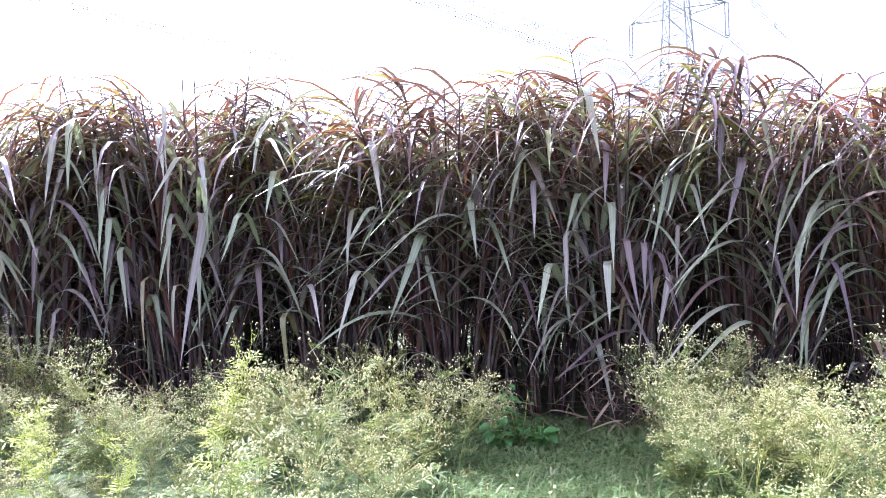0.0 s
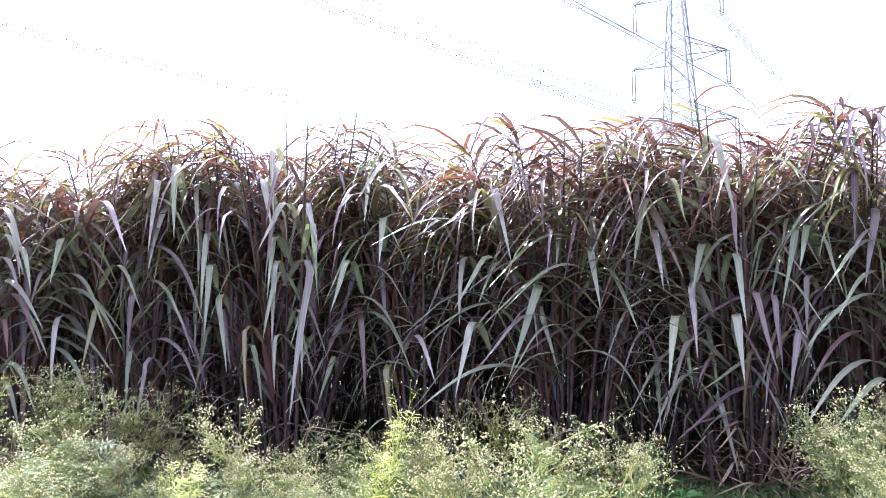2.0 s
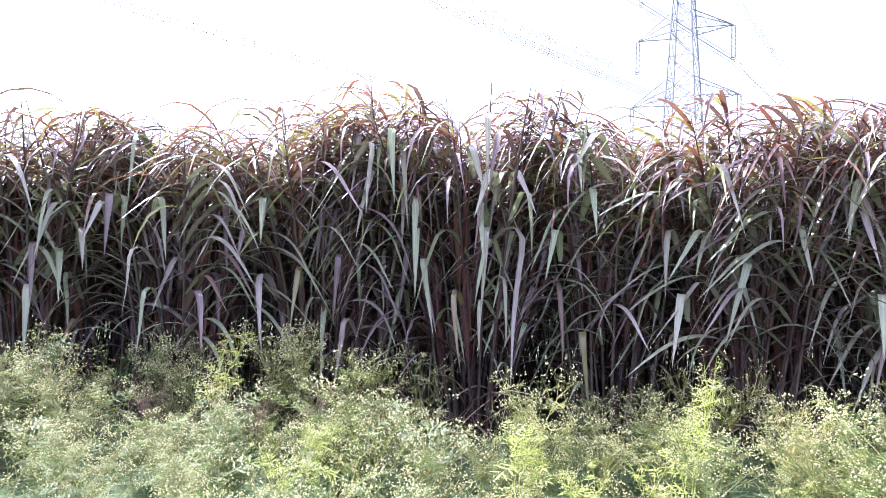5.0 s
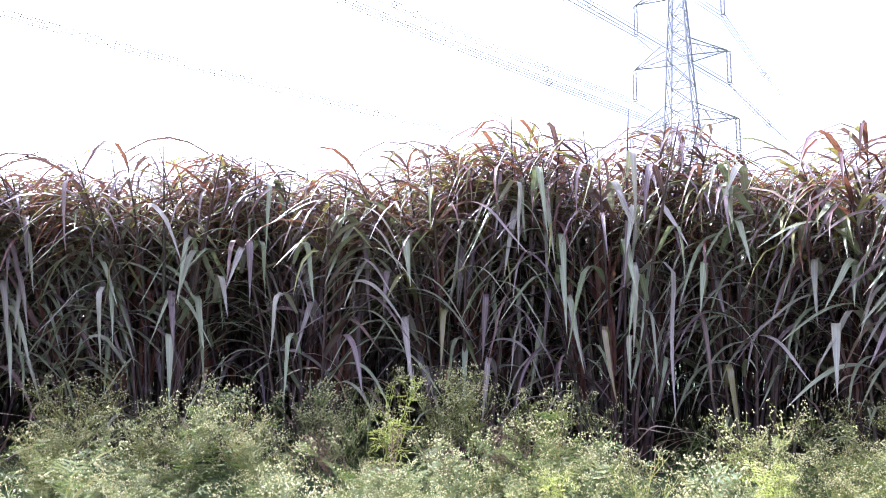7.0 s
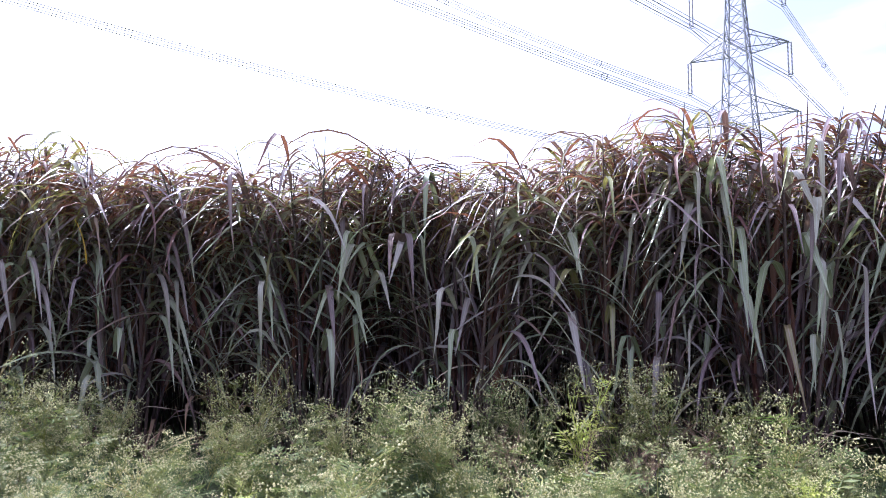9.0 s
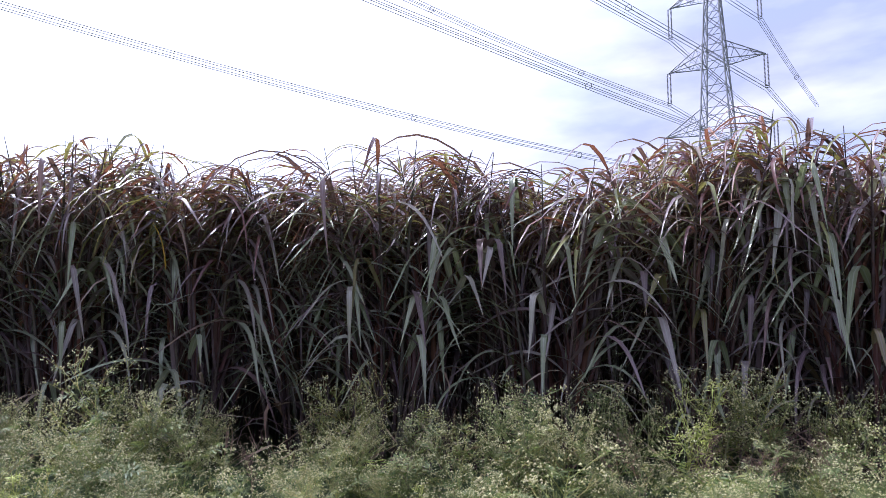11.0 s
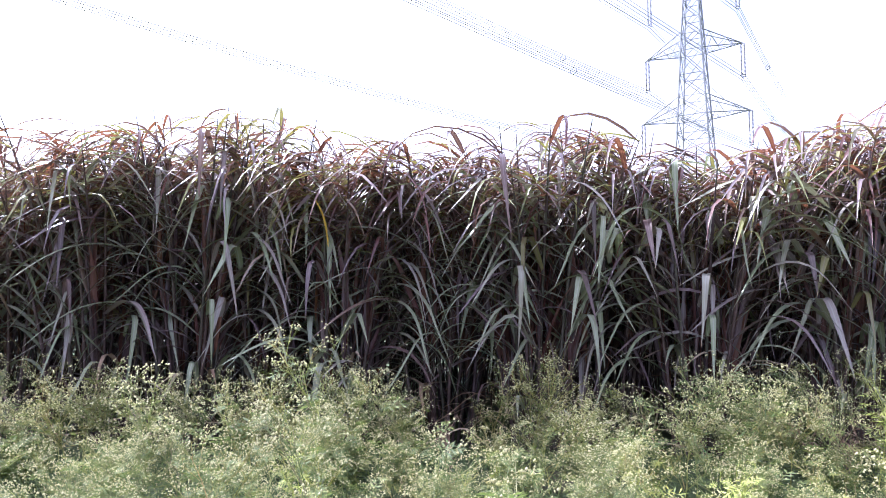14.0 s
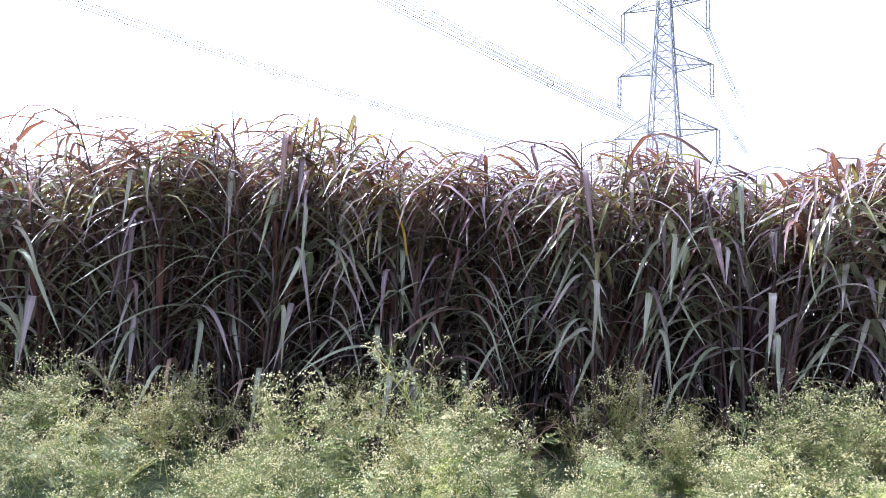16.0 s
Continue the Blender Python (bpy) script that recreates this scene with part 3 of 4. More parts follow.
def thicket():
    """The field behind the edge: rows of the same grass."""
    blades = {tone: Pile() for tone, _ in TONES}
    stems = Pile()
    for row in range(10):
        y0 = 7.25 + 0.75 * row
        x0 = -15.5 - 0.6 * row
        while x0 < 6.5 + 0.6 * row:
            x0 += rnd.uniform(0.55, 0.8)
            if row < 2 and abs(x0 - 0.68) < 0.28:      # the dark gap between two clumps
                continue
            top = skyline(x0) + rnd.uniform(0.16, 0.4)
            for _ in range(9 if row < 3 else 7 if row < 7 else 5):
                phi, foot, lean, L = stalk_plan(top, 0.34)
                base = pose(x0 + foot[0], y0 + foot[1], -0.01, 0, lean, phi)
                v, f = tube([(0, 0, 0), (0.02, 0, L * 0.5), (0.1 * L, 0, L)], (0.012, 0.009, 0.0015), 4)
                stems.add(v, f, None, base)
                if row < 2:                        # bare shaded stalks below, blades above
                    heights = [rnd.uniform(0.3, 0.97) for _ in range(10)]
                elif row < 5:
                    heights = [min(1.0, 0.06 + 0.98 * ((i + rnd.random()) / 11) ** 0.7) for i in range(11)]
                else:
                    heights = [rnd.uniform(0.02, 0.75) for _ in range(8 if row < 7 else 6)]
                for s in heights + [rnd.uniform(0.8, 0.96) for _ in range(7 if row < 5 else 3 if row < 7 else 1)]:
                    kind, tone = leaf_plan(s)
                    # most green blades become the darker purple, imitating shade inside the field
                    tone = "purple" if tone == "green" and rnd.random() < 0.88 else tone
                    az = leaf_azimuth(kind, phi, False) - phi
                    v, f, u = rnd.choice(COARSE[kind] if row < 3 else SPARE[kind])
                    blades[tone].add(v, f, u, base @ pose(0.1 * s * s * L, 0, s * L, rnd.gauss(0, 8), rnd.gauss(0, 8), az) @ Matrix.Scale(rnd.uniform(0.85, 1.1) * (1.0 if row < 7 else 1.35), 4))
    field = new("purple_grass_field")
    field.location = (0, 0, 0)
    tagged(field, "dense field of purple elephant grass behind its edge", "grass", kind="stuff")
    part("stalks", stems.mesh("stalks", STALK), field)["kind"] = "stuff"
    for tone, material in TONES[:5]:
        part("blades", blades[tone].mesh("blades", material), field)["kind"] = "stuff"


thicket()


rnd = random.Random(23)


# ---- ground ----
def ground():
    verts, faces = [], []
    xs = [-900, -300, -90, -40] + [-18 + 0.5 * i for i in range(53)] + [30, 90, 300, 900]
    ys = [-900, -300, -90, -30, -10] + [-4 + 0.5 * i for i in range(37)] + [40, 90, 300, 900]
    for y in ys:
        for x in xs:
            near = 1 if -19 < x < 9 and -5 < y < 15 else 0
            z = 0.035 * noise.noise((x * 0.9, y * 0.9, 0)) * near
            verts.append((x, y, z - (0 if near else 0.02)))
    n = len(xs)
    for j in range(len(ys) - 1):
        for i in range(n - 1):
            faces.append((j * n + i, j * n + i + 1, (j + 1) * n + i + 1, (j + 1) * n + i))
    tagged(new("ground", mesh_of("ground", verts, faces, SOIL)), "earth with short green turf", "ground", kind="structure")


ground()


def turf():
    pile = Pile()
    for k in range(36000):
        x, y = rnd.uniform(-13.5, 4.5), rnd.uniform(1.6, 6.3)
        if k < 16000:
            x, y = rnd.uniform(0.2, 2.3), rnd.uniform(2.4, 6.0)
        if k < 16000 or rnd.random() < 0.7:
            h, w, a, d = rnd.uniform(0.015, 0.085), rnd.uniform(0.003, 0.0075), rnd.uniform(0, 6.28), rnd.uniform(0.08, 0.26)
            ca, sa = math.cos(a), math.sin(a)
            z = -0.02
            pile.add([(x - sa * w, y + ca * w, z), (x + sa * w, y - ca * w, z), (x + ca * d * 0.4 + sa * w * 0.7, y + sa * d * 0.4 - ca * w * 0.7, h * 0.65), (x + ca * d * 0.4 - sa * w * 0.7, y + sa * d * 0.4 + ca * w * 0.7, h * 0.65), (x + ca * d, y + sa * d, h * rnd.uniform(0.7, 1.0))], [(0, 1, 2, 3), (3, 2, 4)])
    tagged(new("turf", pile.mesh("turf", TURF)), "short green grass growing on the verge", "grass", kind="stuff")


turf()


# ---- weeds with white flower heads ----
def ball(r, squash=0.8):
    return np.array([(r, 0, -0.4 * r), (-0.5 * r, 0.87 * r, -0.4 * r), (-0.5 * r, -0.87 * r, -0.4 * r), (0, 0, r * squash)]), [(0, 1, 3), (1, 2, 3), (2, 0, 3), (1, 0, 2)]


def lobed_leaf(length, lobes, width):
    """A deeply cut leaf: a rib with narrow lobes to both sides."""
    verts, faces = [], []

    def sliver(a, b, w):
        n = len(verts)
        d = (b - a).normalized()
        side = Vector((-d.y, d.x, 0)) * w
        mid = a.lerp(b, 0.55)
        verts.extend([a, mid + side, b, mid - side])
        faces.append((n, n + 3, n + 2, n + 1))

    def at(s):
        return Vector((length * s, 0, 0.25 * length * s - 0.45 * length * s * s))

    sliver(at(0), at(0.55), width * 0.45)
    sliver(at(0.5), at(1), width * 0.8)
    for i in range(lobes):
        s = 0.25 + 0.6 * i / lobes
        reach = length * 0.42 * math.sin(math.pi * (0.2 + 0.75 * s))
        for side in (-1, 1):
            sliver(at(s), at(min(1, s + 0.16)) + Vector((0, side * reach, rnd.uniform(-0.1, 0.05) * reach)), width * 0.75)
    return np.array([tuple(v) for v in verts]), faces


LOBED = [lobed_leaf(rnd.uniform(0.8, 1.1), 3, rnd.uniform(0.038, 0.055)) for _ in range(6)]


def weed_meshes(height, spread, twigs, bloom, leafy, leaf_size=0.075, head=0.0051):
    """Branching stem, cut leaves and flower heads of one weed."""
    stems, leaves, heads = Pile(), Pile(), Pile()

    def frame_at(p, az, tilt, size):
        return Matrix.Translation(p) @ pose(0, 0, 0, rnd.uniform(-30, 30), -tilt, az) @ Matrix.Scale(size, 4)

    def twig(p, d, length, r, level):
        n = (3, 2, 1, 1)[level]
        pts = [p]
        for i in range(n):
            d = (d + Vector((rnd.gauss(0, 0.10), rnd.gauss(0, 0.10), 0.08 + rnd.gauss(0, 0.05)))).normalized()
            pts.append(pts[-1] + d * length / n)
        v, f = tube(pts, [r * (1 - 0.6 * i / n) for i in range(n + 1)], 3, False)
        stems.add(v, f)
        for i in range((leafy, leafy - 2, 1, 1 if rnd.random() < 0.6 else 0)[level]):
            q = pts[0].lerp(pts[-1], rnd.uniform(0.1, 1))
            size = leaf_size * rnd.uniform(0.6, 1.3) * (1.5, 1.1, 0.75, 0.5)[level]
            v, f = rnd.choice(LOBED)
            leaves.add(v, f, None, frame_at(q, rnd.uniform(0, 360), rnd.uniform(-15, 45), size))
        if level == 3:
            for _ in range(bloom):
                q = pts[-1] + Vector((rnd.gauss(0, 0.015), rnd.gauss(0, 0.015), rnd.gauss(0.004, 0.008)))
                v, f = ball(head * rnd.uniform(0.7, 1.25))
                heads.add(v, f, None, Matrix.Translation(q))
            return
        for i in range(twigs[level]):
            s = rnd.uniform(0.25, 1.0) if level < 2 else rnd.uniform(0.4, 1.0)
            q = pts[0].lerp(pts[-1], s) if s < 0.95 else pts[-1]
            a, t = rnd.uniform(0, 6.283), rnd.uniform(0.45, 0.95) * spread
            e = (d + Vector((math.cos(a) * t, math.sin(a) * t, 0.12))).normalized()
            twig(q, e, length * rnd.uniform(0.42, 0.68), r * 0.62, level + 1)

    twig(Vector((0, 0, -0.01)), Vector((rnd.gauss(0, 0.06), rnd.gauss(0, 0.06), 1)).normalized(), height * 0.52, 0.0045, 0)
    return stems, leaves, heads


WEEDS, RAW = [], []
for height, spread, twigs, bloom, leafy, leaf_size, label in (
    (0.72, 1.35, (7, 4, 3), 5, 7, 0.085, "bushy green weed covered in tiny white flower heads"),
    (0.80, 1.2, (7, 4, 3), 5, 6, 0.08, "bushy green weed covered in tiny white flower heads"),
    (0.62, 1.4, (7, 4, 3), 5, 7, 0.085, "low spreading green weed with tiny white flower heads"),
    (0.76, 1.15, (6, 5, 3), 5, 7, 0.085, "bushy green weed covered in tiny white flower heads"),
    (0.95, 0.8, (6, 4, 3), 5, 6, 0.085, "tall slender green weed with sparse white flower heads"),
    (0.52, 1.45, (7, 4, 3), 3, 11, 0.105, "low leafy green weed with few white flower heads"),
):
    stems, leaves, heads = weed_meshes(height, spread, twigs, bloom, leafy, leaf_size)
    RAW.append([(np.vstack(k.v), k.f) for k in (stems, leaves, heads)])
    WEEDS.append((label, stems.mesh("stem", WEED_STEM), leaves.mesh("leaves", WEED_LEAF, False), heads.mesh("flower_heads", WEED_FLOWER), float(np.vstack(stems.v)[:, 2].max())))


def weed(kind, x, y, top):
    """A weed whose highest twig reaches the height top."""
    label, stem, leaves, heads, own = WEEDS[kind]
    plant = new("flowering_weed")
    plant.matrix_basis = pose(x, y, 0, rnd.gauss(0, 4), rnd.gauss(0, 4), rnd.uniform(0, 360)) @ Matrix.Scale(top / own, 4)
    part("stem", stem, plant)
    part("foliage", leaves, plant)["kind"] = "stuff"
    part("bloom", heads, plant, None, "tiny white flower heads")["kind"] = "stuff"
    return tagged(plant, label, "weed", "weeds on the verge")


# young lime green weeds: x, y, height, spread, leaves on the stem
LIME = ((-0.95, 3.65, 0.96, 0.55, 10), (-1.26, 3.3, 0.54, 0.9, 8), (-0.62, 3.2, 0.44, 0.7, 7), (-1.5, 3.2, 0.5, 0.9, 8), (-3.07, 3.3, 0.5, 0.8, 7), (-2.9, 3.4, 0.56, 0.8, 8), (-3.98, 4.7, 0.98, 0.7, 8), (-1.84, 3.4, 0.6, 0.9, 7), (-5.6, 3.0, 0.55, 0.8, 7), (-7.7, 3.2, 0.6, 0.8, 7))


def weed_height(x, y):
    """How high the weeds reach at a place of the verge; 0 where there are none."""
    if any(abs(x - p[0]) < 0.2 and p[1] - 0.55 < y < p[1] + 0.12 for p in LIME):
        return 0.34 * rnd.uniform(0.8, 1.2)            # low round the lime green ones
    if -4.5 < x < -2.8 and 4.1 < y:
        return 0.5                                     # the withered ones stand here
    lumps = 1 + 0.3 * noise.noise((x * 0.8, y * 0.8, 3.0))
    if 0.62 < x < 0.86 + 0.19 * y or (0.2 < x < 1.4 and y < 3.9):
        return 0.0                                     # the bare patch of turf
    if 0.3 < x < 0.62 and y > 4.3:
        return 0.45
    if x >= 0.62:
        return 0.78 if y > 3.2 else 0.6
    if -1.75 < x:
        return 0.72 if y > 3.0 else 0.6               # the full mound
    if -2.5 < x:
        return 0.46 if y > 4.0 else 0.58
    return (0.76 if y > 3.8 else 0.62) * lumps


CARPET = [Pile(), Pile(), Pile()]


def carpet(kind, x, y, top):
    """One of the many low weeds that grow into each other under the taller ones."""
    m = pose(x, y, 0, rnd.gauss(0, 4), rnd.gauss(0, 4), rnd.uniform(0, 360)) @ Matrix.Scale(top / WEEDS[kind][4], 4)
    for pile, (v, f) in zip(CARPET, RAW[kind]):
        pile.add(v, f, None, m)


for ix in range(42):
    for iy in range(8):
        wx, wy = -13.3 + 0.41 * ix + rnd.uniform(-0.18, 0.18), 2.1 + 0.4 * iy + rnd.uniform(-0.18, 0.18)
        tall = weed_height(wx, wy)
        if tall:
            (weed if iy > 0 and -12.4 < wx < 3.2 else carpet)(rnd.choice((0, 1, 2, 3, 2, 0, 1)), wx, wy, tall * (rnd.uniform(0.72, 1.0) if rnd.random() < 0.75 else rnd.uniform(1.0, 1.3)))
for wx, wy in ((1.72, 4.3), (1.78, 4.7), (2.0, 4.05), (2.1, 4.45), (2.3, 4.75), (1.6, 3.75), (1.85, 3.6), (2.2, 3.7)):
    weed(rnd.choice((0, 2)), wx, wy, rnd.uniform(0.6, 0.78))
for k in range(110):
    wx, wy = -13 + 16.5 * ((k * 0.618) % 1.0), rnd.uniform(2.3, 4.4)
    tall = weed_height(wx, wy)
    if tall:
        carpet(5, wx, wy, tall * rnd.uniform(0.7, 0.95))
low = tagged(new("low_weeds"), "low leafy green weeds growing into each other", "weeds", kind="stuff")
for name, pile, material in zip(("stems", "foliage", "bloom"), CARPET, (WEED_STEM, WEED_LEAF, WEED_FLOWER)):
    part(name, pile.mesh(name, material, name != "foliage"), low)["kind"] = "stuff"
# the ones that stand up out of the mass
for wx, wy, tall in ((1.98, 4.8, 0.86), (-2.9, 4.8, 0.84), (-3.38, 4.9, 0.96), (-3.74, 4.8, 1.02), (-4.1, 4.85, 0.9), (-6.4, 4.8, 0.96), (-7.48, 4.8, 0.86), (-8.3, 4.8, 0.84), (-9.7, 4.8, 0.78), (-10.48, 4.75, 0.76)):
    weed(rnd.choice((1, 3)), wx, wy, tall)
    weed(rnd.choice((0, 4)), wx + rnd.uniform(-0.25, 0.25), wy + rnd.uniform(-0.2, 0.1), tall * 0.92)


# ---- power line ----
U, V = Vector((0.8728, -0.4880, 0)), Vector((0.4880, 0.8728, 0))   # along the arms; along the line
PYLON = Vector((18.1, 73.5, 0))
ARMS = ((23.2, 5.65), (30.7, 5.07), (38.4, 4.72))                    # height of an arm, reach of its tip
DROP = 3.75


def half_width(z):
    return 0.5 * (1.5 + (38.0 - z) * 0.105) if z < 41 else 0.5 * 1.18 * max(0.06, (46.0 - z) / 5.0)


def corner(k, z):
    a, b = ((-1, -1), (1, -1), (1, 1), (-1, 1))[k % 4]
    return (U * a + V * b) * half_width(z) + Vector((0, 0, z))


def beams(pairs, r):
    pile = Pile()
    for p, q in pairs:
        v, f = tube([p, q], (r, r), 4)
        pile.add(v, f)
    return pile


def pylon():
    base = new("lattice_pylon")
    base.location = PYLON
    levels = [-0.1, 5.5, 10.5, 15.0, 18.6, 21.2, 23.2, 25.4, 27.9, 30.7, 32.6, 34.5, 36.4, 38.4, 40.0, 41.0, 43.5, 46.0]
    for k in range(4):
        v, f = tube([corner(k, a) for a in levels], [0.085] * len(levels), 4)
        part("leg", mesh_of("leg", v, f, STEEL, None, False), base)
    for a, b in zip(levels, levels[1:]):
        for k in range(4):
            for p, q in ((corner(k, a), corner(k + 1, b)), (corner(k + 1, a), corner(k, b)), (corner(k, b), corner(k + 1, b))):
                part("brace", beams([(p, q)], 0.042).mesh("brace", STEEL, False), base)
    for z, reach in ARMS:
        for side in (-1, 1):
            tip = U * side * reach + Vector((0, 0, z))
            roots = [(U * side + V * e) * half_width(z) + Vector((0, 0, z)) for e in (-1, 1)]
            heads = [(U * side + V * e) * half_width(z + 2.2) + Vector((0, 0, z + 2.2)) for e in (-1, 1)]
            pairs = [(r, tip) for r in roots + heads]
            n = 5
            for i in range(1, n):
                s, e = i / n, (i - 1) / n
                a, b, c, d = [p.lerp(tip, s) for p in roots + heads]
                a0, b0, c0, d0 = [p.lerp(tip, e) for p in roots + heads]
                pairs += [(a, b), (a0, c) if i % 2 else (c0, a), (b0, d) if i % 2 else (d0, b), (a0, b) if i % 2 else (b0, a)]
            arm = part("cross_arm", beams(pairs[:4], 0.06).mesh("cross_arm", STEEL, False), base)
            for pair in pairs[4:]:
                part("lacing", beams([pair], 0.032).mesh("lacing", STEEL, False), arm)
            for e in (-0.17, 0.17):
                pts, radii = [], []
                for i in range(24):
                    for d, r in ((0.0, 0.03), (0.35, 0.10), (0.6, 0.10), (0.95, 0.03)):
                        pts.append(tip + U * e + Vector((0, 0, -0.12 - (i + d) * (DROP - 0.3) / 24)))
                        radii.append(r)
                v, f = tube(pts, radii, 6)
                part("insulator_string", mesh_of("insulator_string", v, f, GLAZE), base, None, "long dark ribbed insulator string")
            for z0 in (-0.1, 0.2 - DROP, -DROP):
                part("yoke", beams([(tip + U * -0.22 + Vector((0, 0, z0)), tip + U * 0.22 + Vector((0, 0, z0)))], 0.05).mesh("yoke", STEEL, False), base)
    tagged(base, "tall grey steel lattice pylon with three pairs of arms", "pylon")


pylon()


NEAR = Vector((-0.8148, -0.5798, 0))                                # the line turns here and comes back past the field


def ring(centre, r, thick):
    pts = [centre + (U * math.cos(a) + Vector((0, 0, 1)) * math.sin(a)) * r for a in [2 * math.pi * i / 12 for i in range(13)]]
    return tube(pts, [thick] * 13, 4, False)


def conductors(z, reach, side, spacers, slope, curve):
    """Four wires from far beyond the pylon to its clamp and on over the field; slope and curve: how they rise on the near side."""
    bundle = new("conductor_bundle")
    bundle.location = PYLON + U * side * reach + Vector((0, 0, z - DROP - 0.1))

    def near(s):
        return NEAR * s + Vector((0, 0, slope * s + curve * s * s))

    line = [V * s + Vector((0, 0, 0.11 * s + 0.0003 * s * s)) for s in range(60, 0, -6)] + [near(s) for s in range(0, 96, 5)]
    for a, b in ((-1, -1), (1, -1), (1, 1), (-1, 1)):
        off = U * a * 0.2 + Vector((0, 0, b * 0.2))
        v, f = tube([p + off for p in line], [0.030] * len(line), 4)
        part("conductor", mesh_of("conductor", v, f, WIRE), bundle)
    for s in spacers:
        v, f = ring(near(s) if s > 0 else V * -s + Vector((0, 0, -0.11 * s)), 0.29, 0.035)
        part("spacer", mesh_of("spacer", v, f, STEEL), bundle, None, "dark round spacer ring between wires")
    tagged(bundle, "bundle of four grey power line wires", "power line", "wires of the power line")


for level, side, spacers, slope, curve in (
    (0, 1, (25.8, -30), 0.092, 0.0004), (0, -1, (13.0, 32.3), -0.005, 0.0009), (1, -1, (13.2, 31.1), 0.075, 0.0013),
    (1, 1, (20.0, -30), 0.19, 0.0), (2, -1, (12.3, 34.0), 0.165, 0.0005), (2, 1, (18.0, -30), 0.19, 0.0005),
):
    conductors(*ARMS[level], side, spacers, slope, curve)


# ---- single plants on the verge ----
def dried_bush(x, y, height):
    stems, leaves, heads = weed_meshes(height, 1.2, (6, 4, 3), 2, 4, 0.05, 0.004)
    plant = new("dried_weed")
    plant.matrix_basis = pose(x, y, 0, 0, 0, rnd.uniform(0, 360))
    part("stem", stems.mesh("stem", BROWN_WEED), plant)
    part("foliage", leaves.mesh("foliage", BROWN_WEED, False), plant)["kind"] = "stuff"
    part("bloom", heads.mesh("bloom", BROWN_WEED), plant)["kind"] = "stuff"
    tagged(plant, "withered brown weed among the green ones", "weed", "dried weeds")


for wx, wy, size in ((-3.12, 4.5, 0.74), (-3.5, 4.45, 0.66), (-3.86, 4.45, 0.72), (-2.95, 4.75, 0.62), (-4.42, 4.75, 0.72), (-4.3, 4.5, 0.6), (-3.3, 4.9, 0.8), (-6.95, 4.6, 0.55), (-8.9, 4.7, 0.5)):
    dried_bush(wx, wy, size)


def lime_weed(x, y, top, spread, leafy):
    stems, leaves, heads = weed_meshes(0.7, spread, (5, 4, 2), 4, leafy, 0.10)
    plant = new("lime_green_weed")
    plant.matrix_basis = pose(x, y, 0, 0, 0, rnd.uniform(0, 360)) @ Matrix.Scale(top / float(np.vstack(stems.v)[:, 2].max()), 4)
    part("stem", stems.mesh("stem", LIME_WEED), plant)
    part("foliage", leaves.mesh("foliage", LIME_WEED, False), plant)["kind"] = "stuff"
    part("bloom", heads.mesh("bloom", WEED_FLOWER), plant, None, "pale flower buds")["kind"] = "stuff"
    tagged(plant, "bright lime green young weed with cut leaves", "weed", "young lime green weeds")


for wx, wy, tall, spread, leafy in LIME:
    lime_weed(wx, wy, tall, spread, leafy)


def oval_leaf(length, width):
    verts, faces, n = [], [], 6
    for i in range(n + 1):
        s = i / n
        half = width * 0.5 * math.sin(math.pi * min(1, 0.06 + s * 0.92)) ** 0.7 * (1.15 - 0.5 * s)
        z = 0.18 * length * s - 0.4 * length * s * s
        verts += [(length * s, -half, z + half * 0.25), (length * s, 0, z), (length * s, half, z + half * 0.25)]
    for i in range(n):
        for c in (0, 1):
            faces.append((3 * i + c, 3 * i + c + 1, 3 * i + 4 + c, 3 * i + 3 + c))
    return mesh_of("leaf", verts, faces, BROAD_LEAF)


OVALS = [oval_leaf(rnd.uniform(0.07, 0.11), rnd.uniform(0.05, 0.075)) for _ in range(5)]


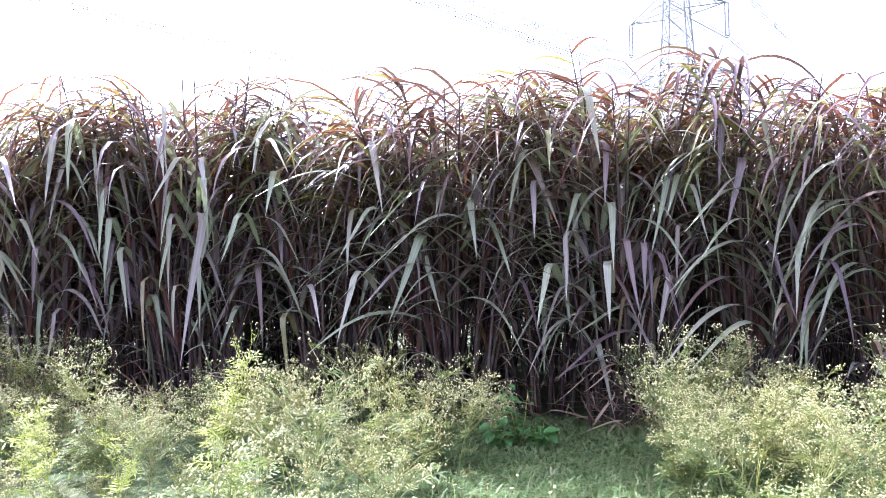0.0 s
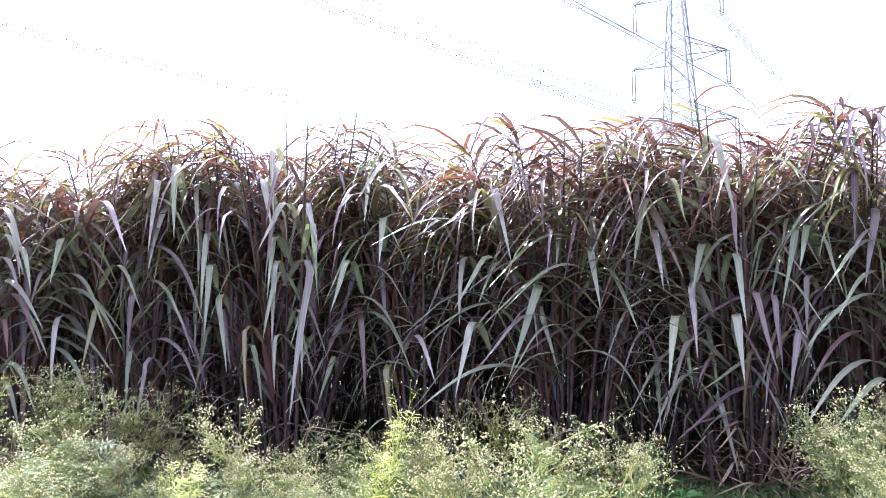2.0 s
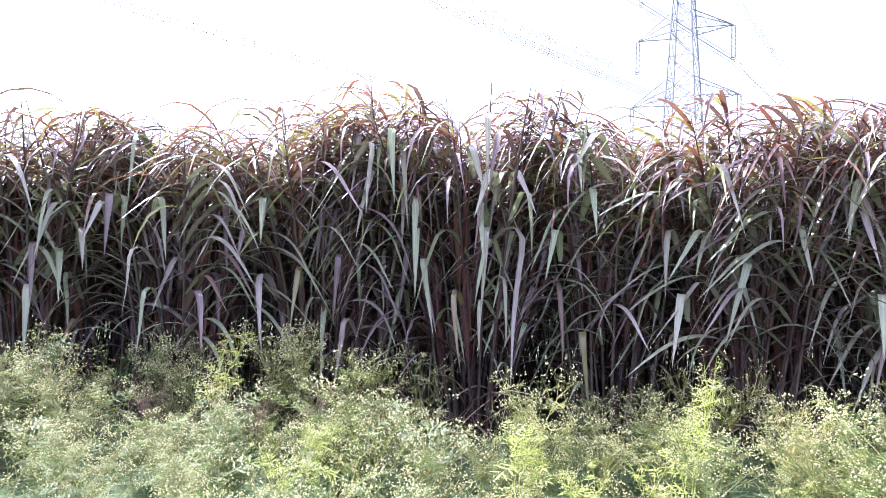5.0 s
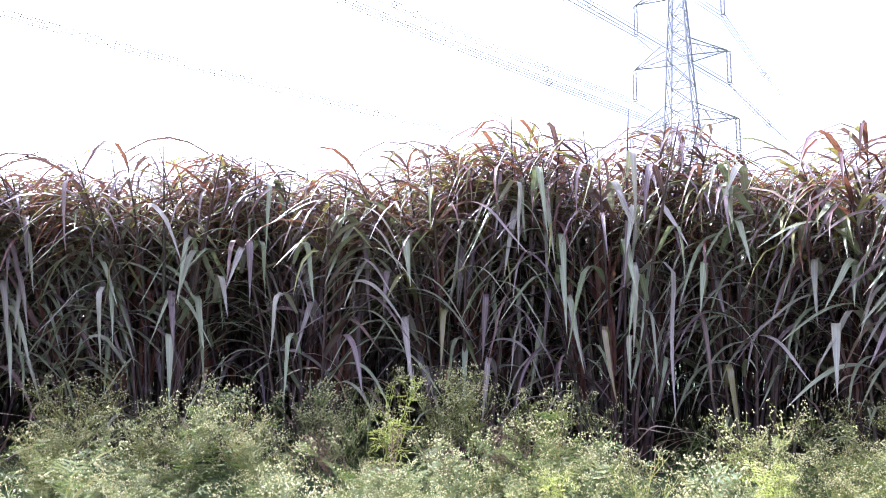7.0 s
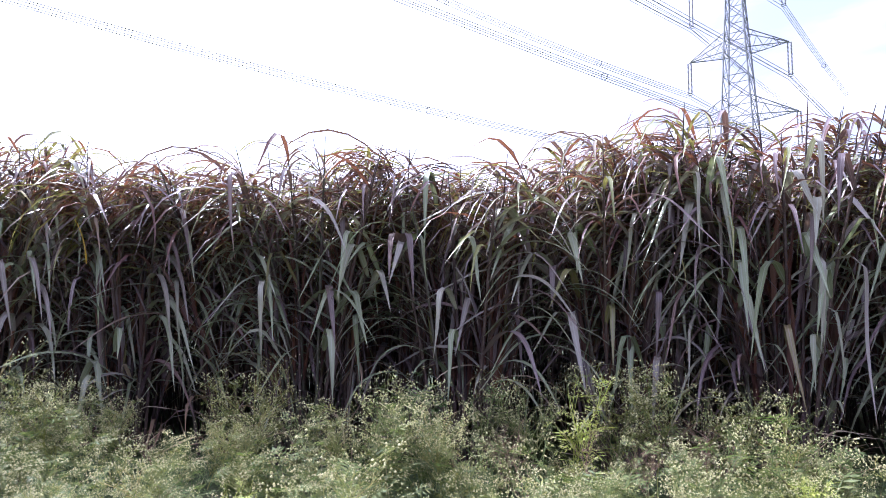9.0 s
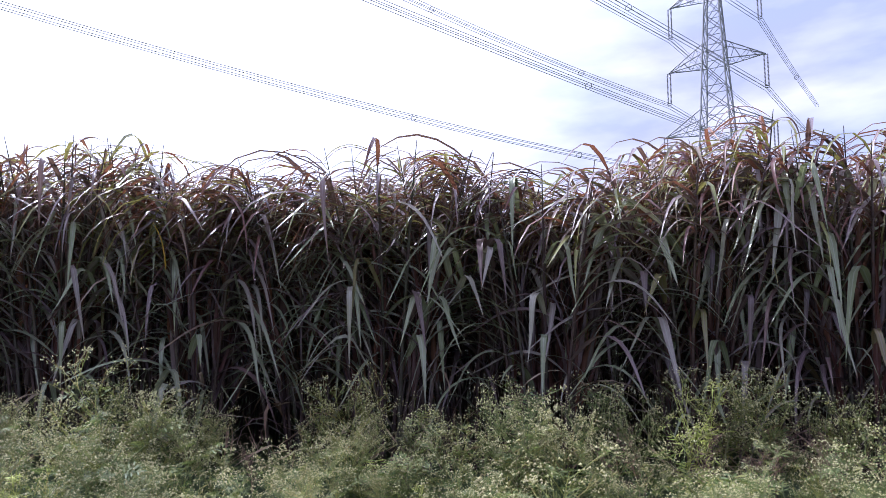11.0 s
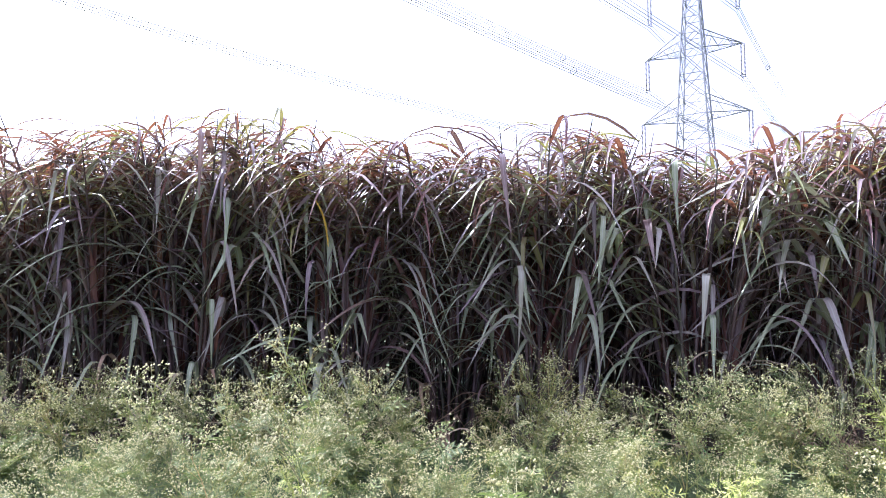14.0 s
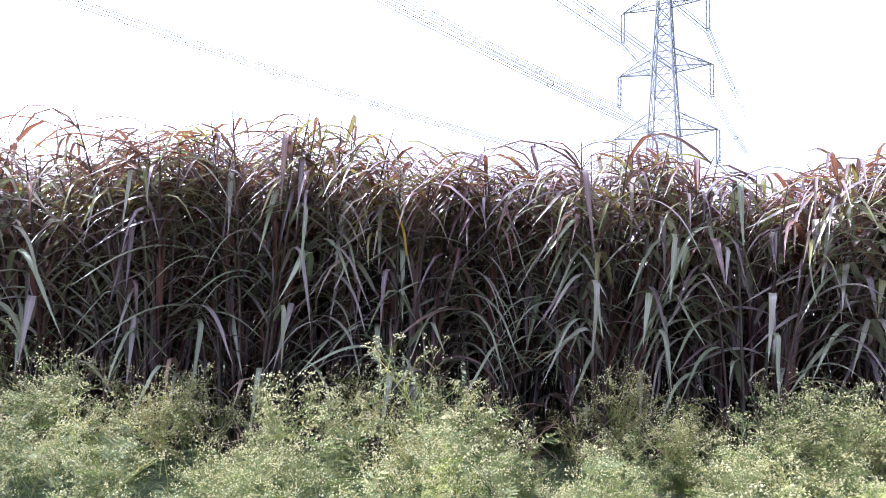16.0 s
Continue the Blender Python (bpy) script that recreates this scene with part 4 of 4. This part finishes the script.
def broad_leaved_weed(x, y, height, shoots):
    plant = new("broad_leaved_weed")
    plant.location = (x, y, 0)
    for _ in range(shoots):
        a, r, h = rnd.uniform(0, 6.28), rnd.uniform(0.0, 0.09), height * rnd.uniform(0.6, 1.0)
        foot, tip = Vector((0, 0, -0.02)), Vector((r * 2.2 * math.cos(a), r * 2.2 * math.sin(a), h))
        v, f = tube([foot, foot.lerp(tip, 0.5) + Vector((0.01, 0, 0.02)), tip], (0.005, 0.004, 0.002), 5)
        st = part("stem", mesh_of("stem", v, f, WEED_STEM), plant)
        for i in range(9):
            p = foot.lerp(tip, 0.25 + 0.75 * i / 8)
            part("leaf", rnd.choice(OVALS), st, pose(*p, rnd.gauss(0, 12), rnd.uniform(-20, 25), rnd.uniform(0, 360)) @ Matrix.Scale(rnd.uniform(0.6, 1.1), 4))
    tagged(plant, "small broad-leaved green weed at the grass clump's foot", "weed")


broad_leaved_weed(0.72, 5.1, 0.5, 4)
broad_leaved_weed(0.85, 4.95, 0.22, 6)
broad_leaved_weed(0.55, 4.9, 0.28, 5)


def tall_white_weed(x, y, height):
    stems, leaves, heads = weed_meshes(height, 0.75, (5, 3, 2), 5, 5, 0.15, 0.0085)
    plant = new("flowering_weed")
    plant.matrix_basis = pose(x, y, 0, 0, 0, 40)
    part("stem", stems.mesh("stem", WEED_STEM), plant)
    part("foliage", leaves.mesh("foliage", BROAD_LEAF, False), plant)["kind"] = "stuff"
    part("bloom", heads.mesh("bloom", WEED_FLOWER), plant, None, "white flower clusters")["kind"] = "stuff"
    tagged(plant, "tall leafy weed with larger white flower clusters", "weed")


tall_white_weed(-5.05, 5.2, 1.0)


def small_daisy(x, y, height):
    plant = new("small_daisy")
    plant.location = (x, y, 0)
    lean = Vector((rnd.gauss(0, 0.02), rnd.gauss(0, 0.02), height))
    v, f = tube([(0, 0, -0.01), lean * 0.5 + Vector((0.004, 0, 0)), lean], (0.0022, 0.0018, 0.0015), 4)
    part("stem", mesh_of("stem", v, f, WEED_STEM), plant)
    verts, faces = [(0, 0, 0.005)], []
    for i in range(14):
        a, r = 2 * math.pi * i / 14, 0.012 if i % 2 else 0.008
        verts.append((r * math.cos(a), r * math.sin(a), 0.002))
        faces.append((0, i + 1, (i + 1) % 14 + 1))
    verts.append((0, 0, -0.004))
    faces += [(15, (i + 1) % 14 + 1, i + 1) for i in range(14)]
    part("flower_head", mesh_of("flower_head", verts, faces, WEED_FLOWER, None, False), plant, pose(*lean, rnd.gauss(0, 20), rnd.gauss(0, 20)), "pale yellow flower head")
    tagged(plant, "small pale yellow flower on a thin stem in the turf", "flower", "small flowers in the turf")


for k in range(22):
    small_daisy(rnd.uniform(-0.1, 0.95), rnd.uniform(3.0, 3.9), rnd.uniform(0.1, 0.24))
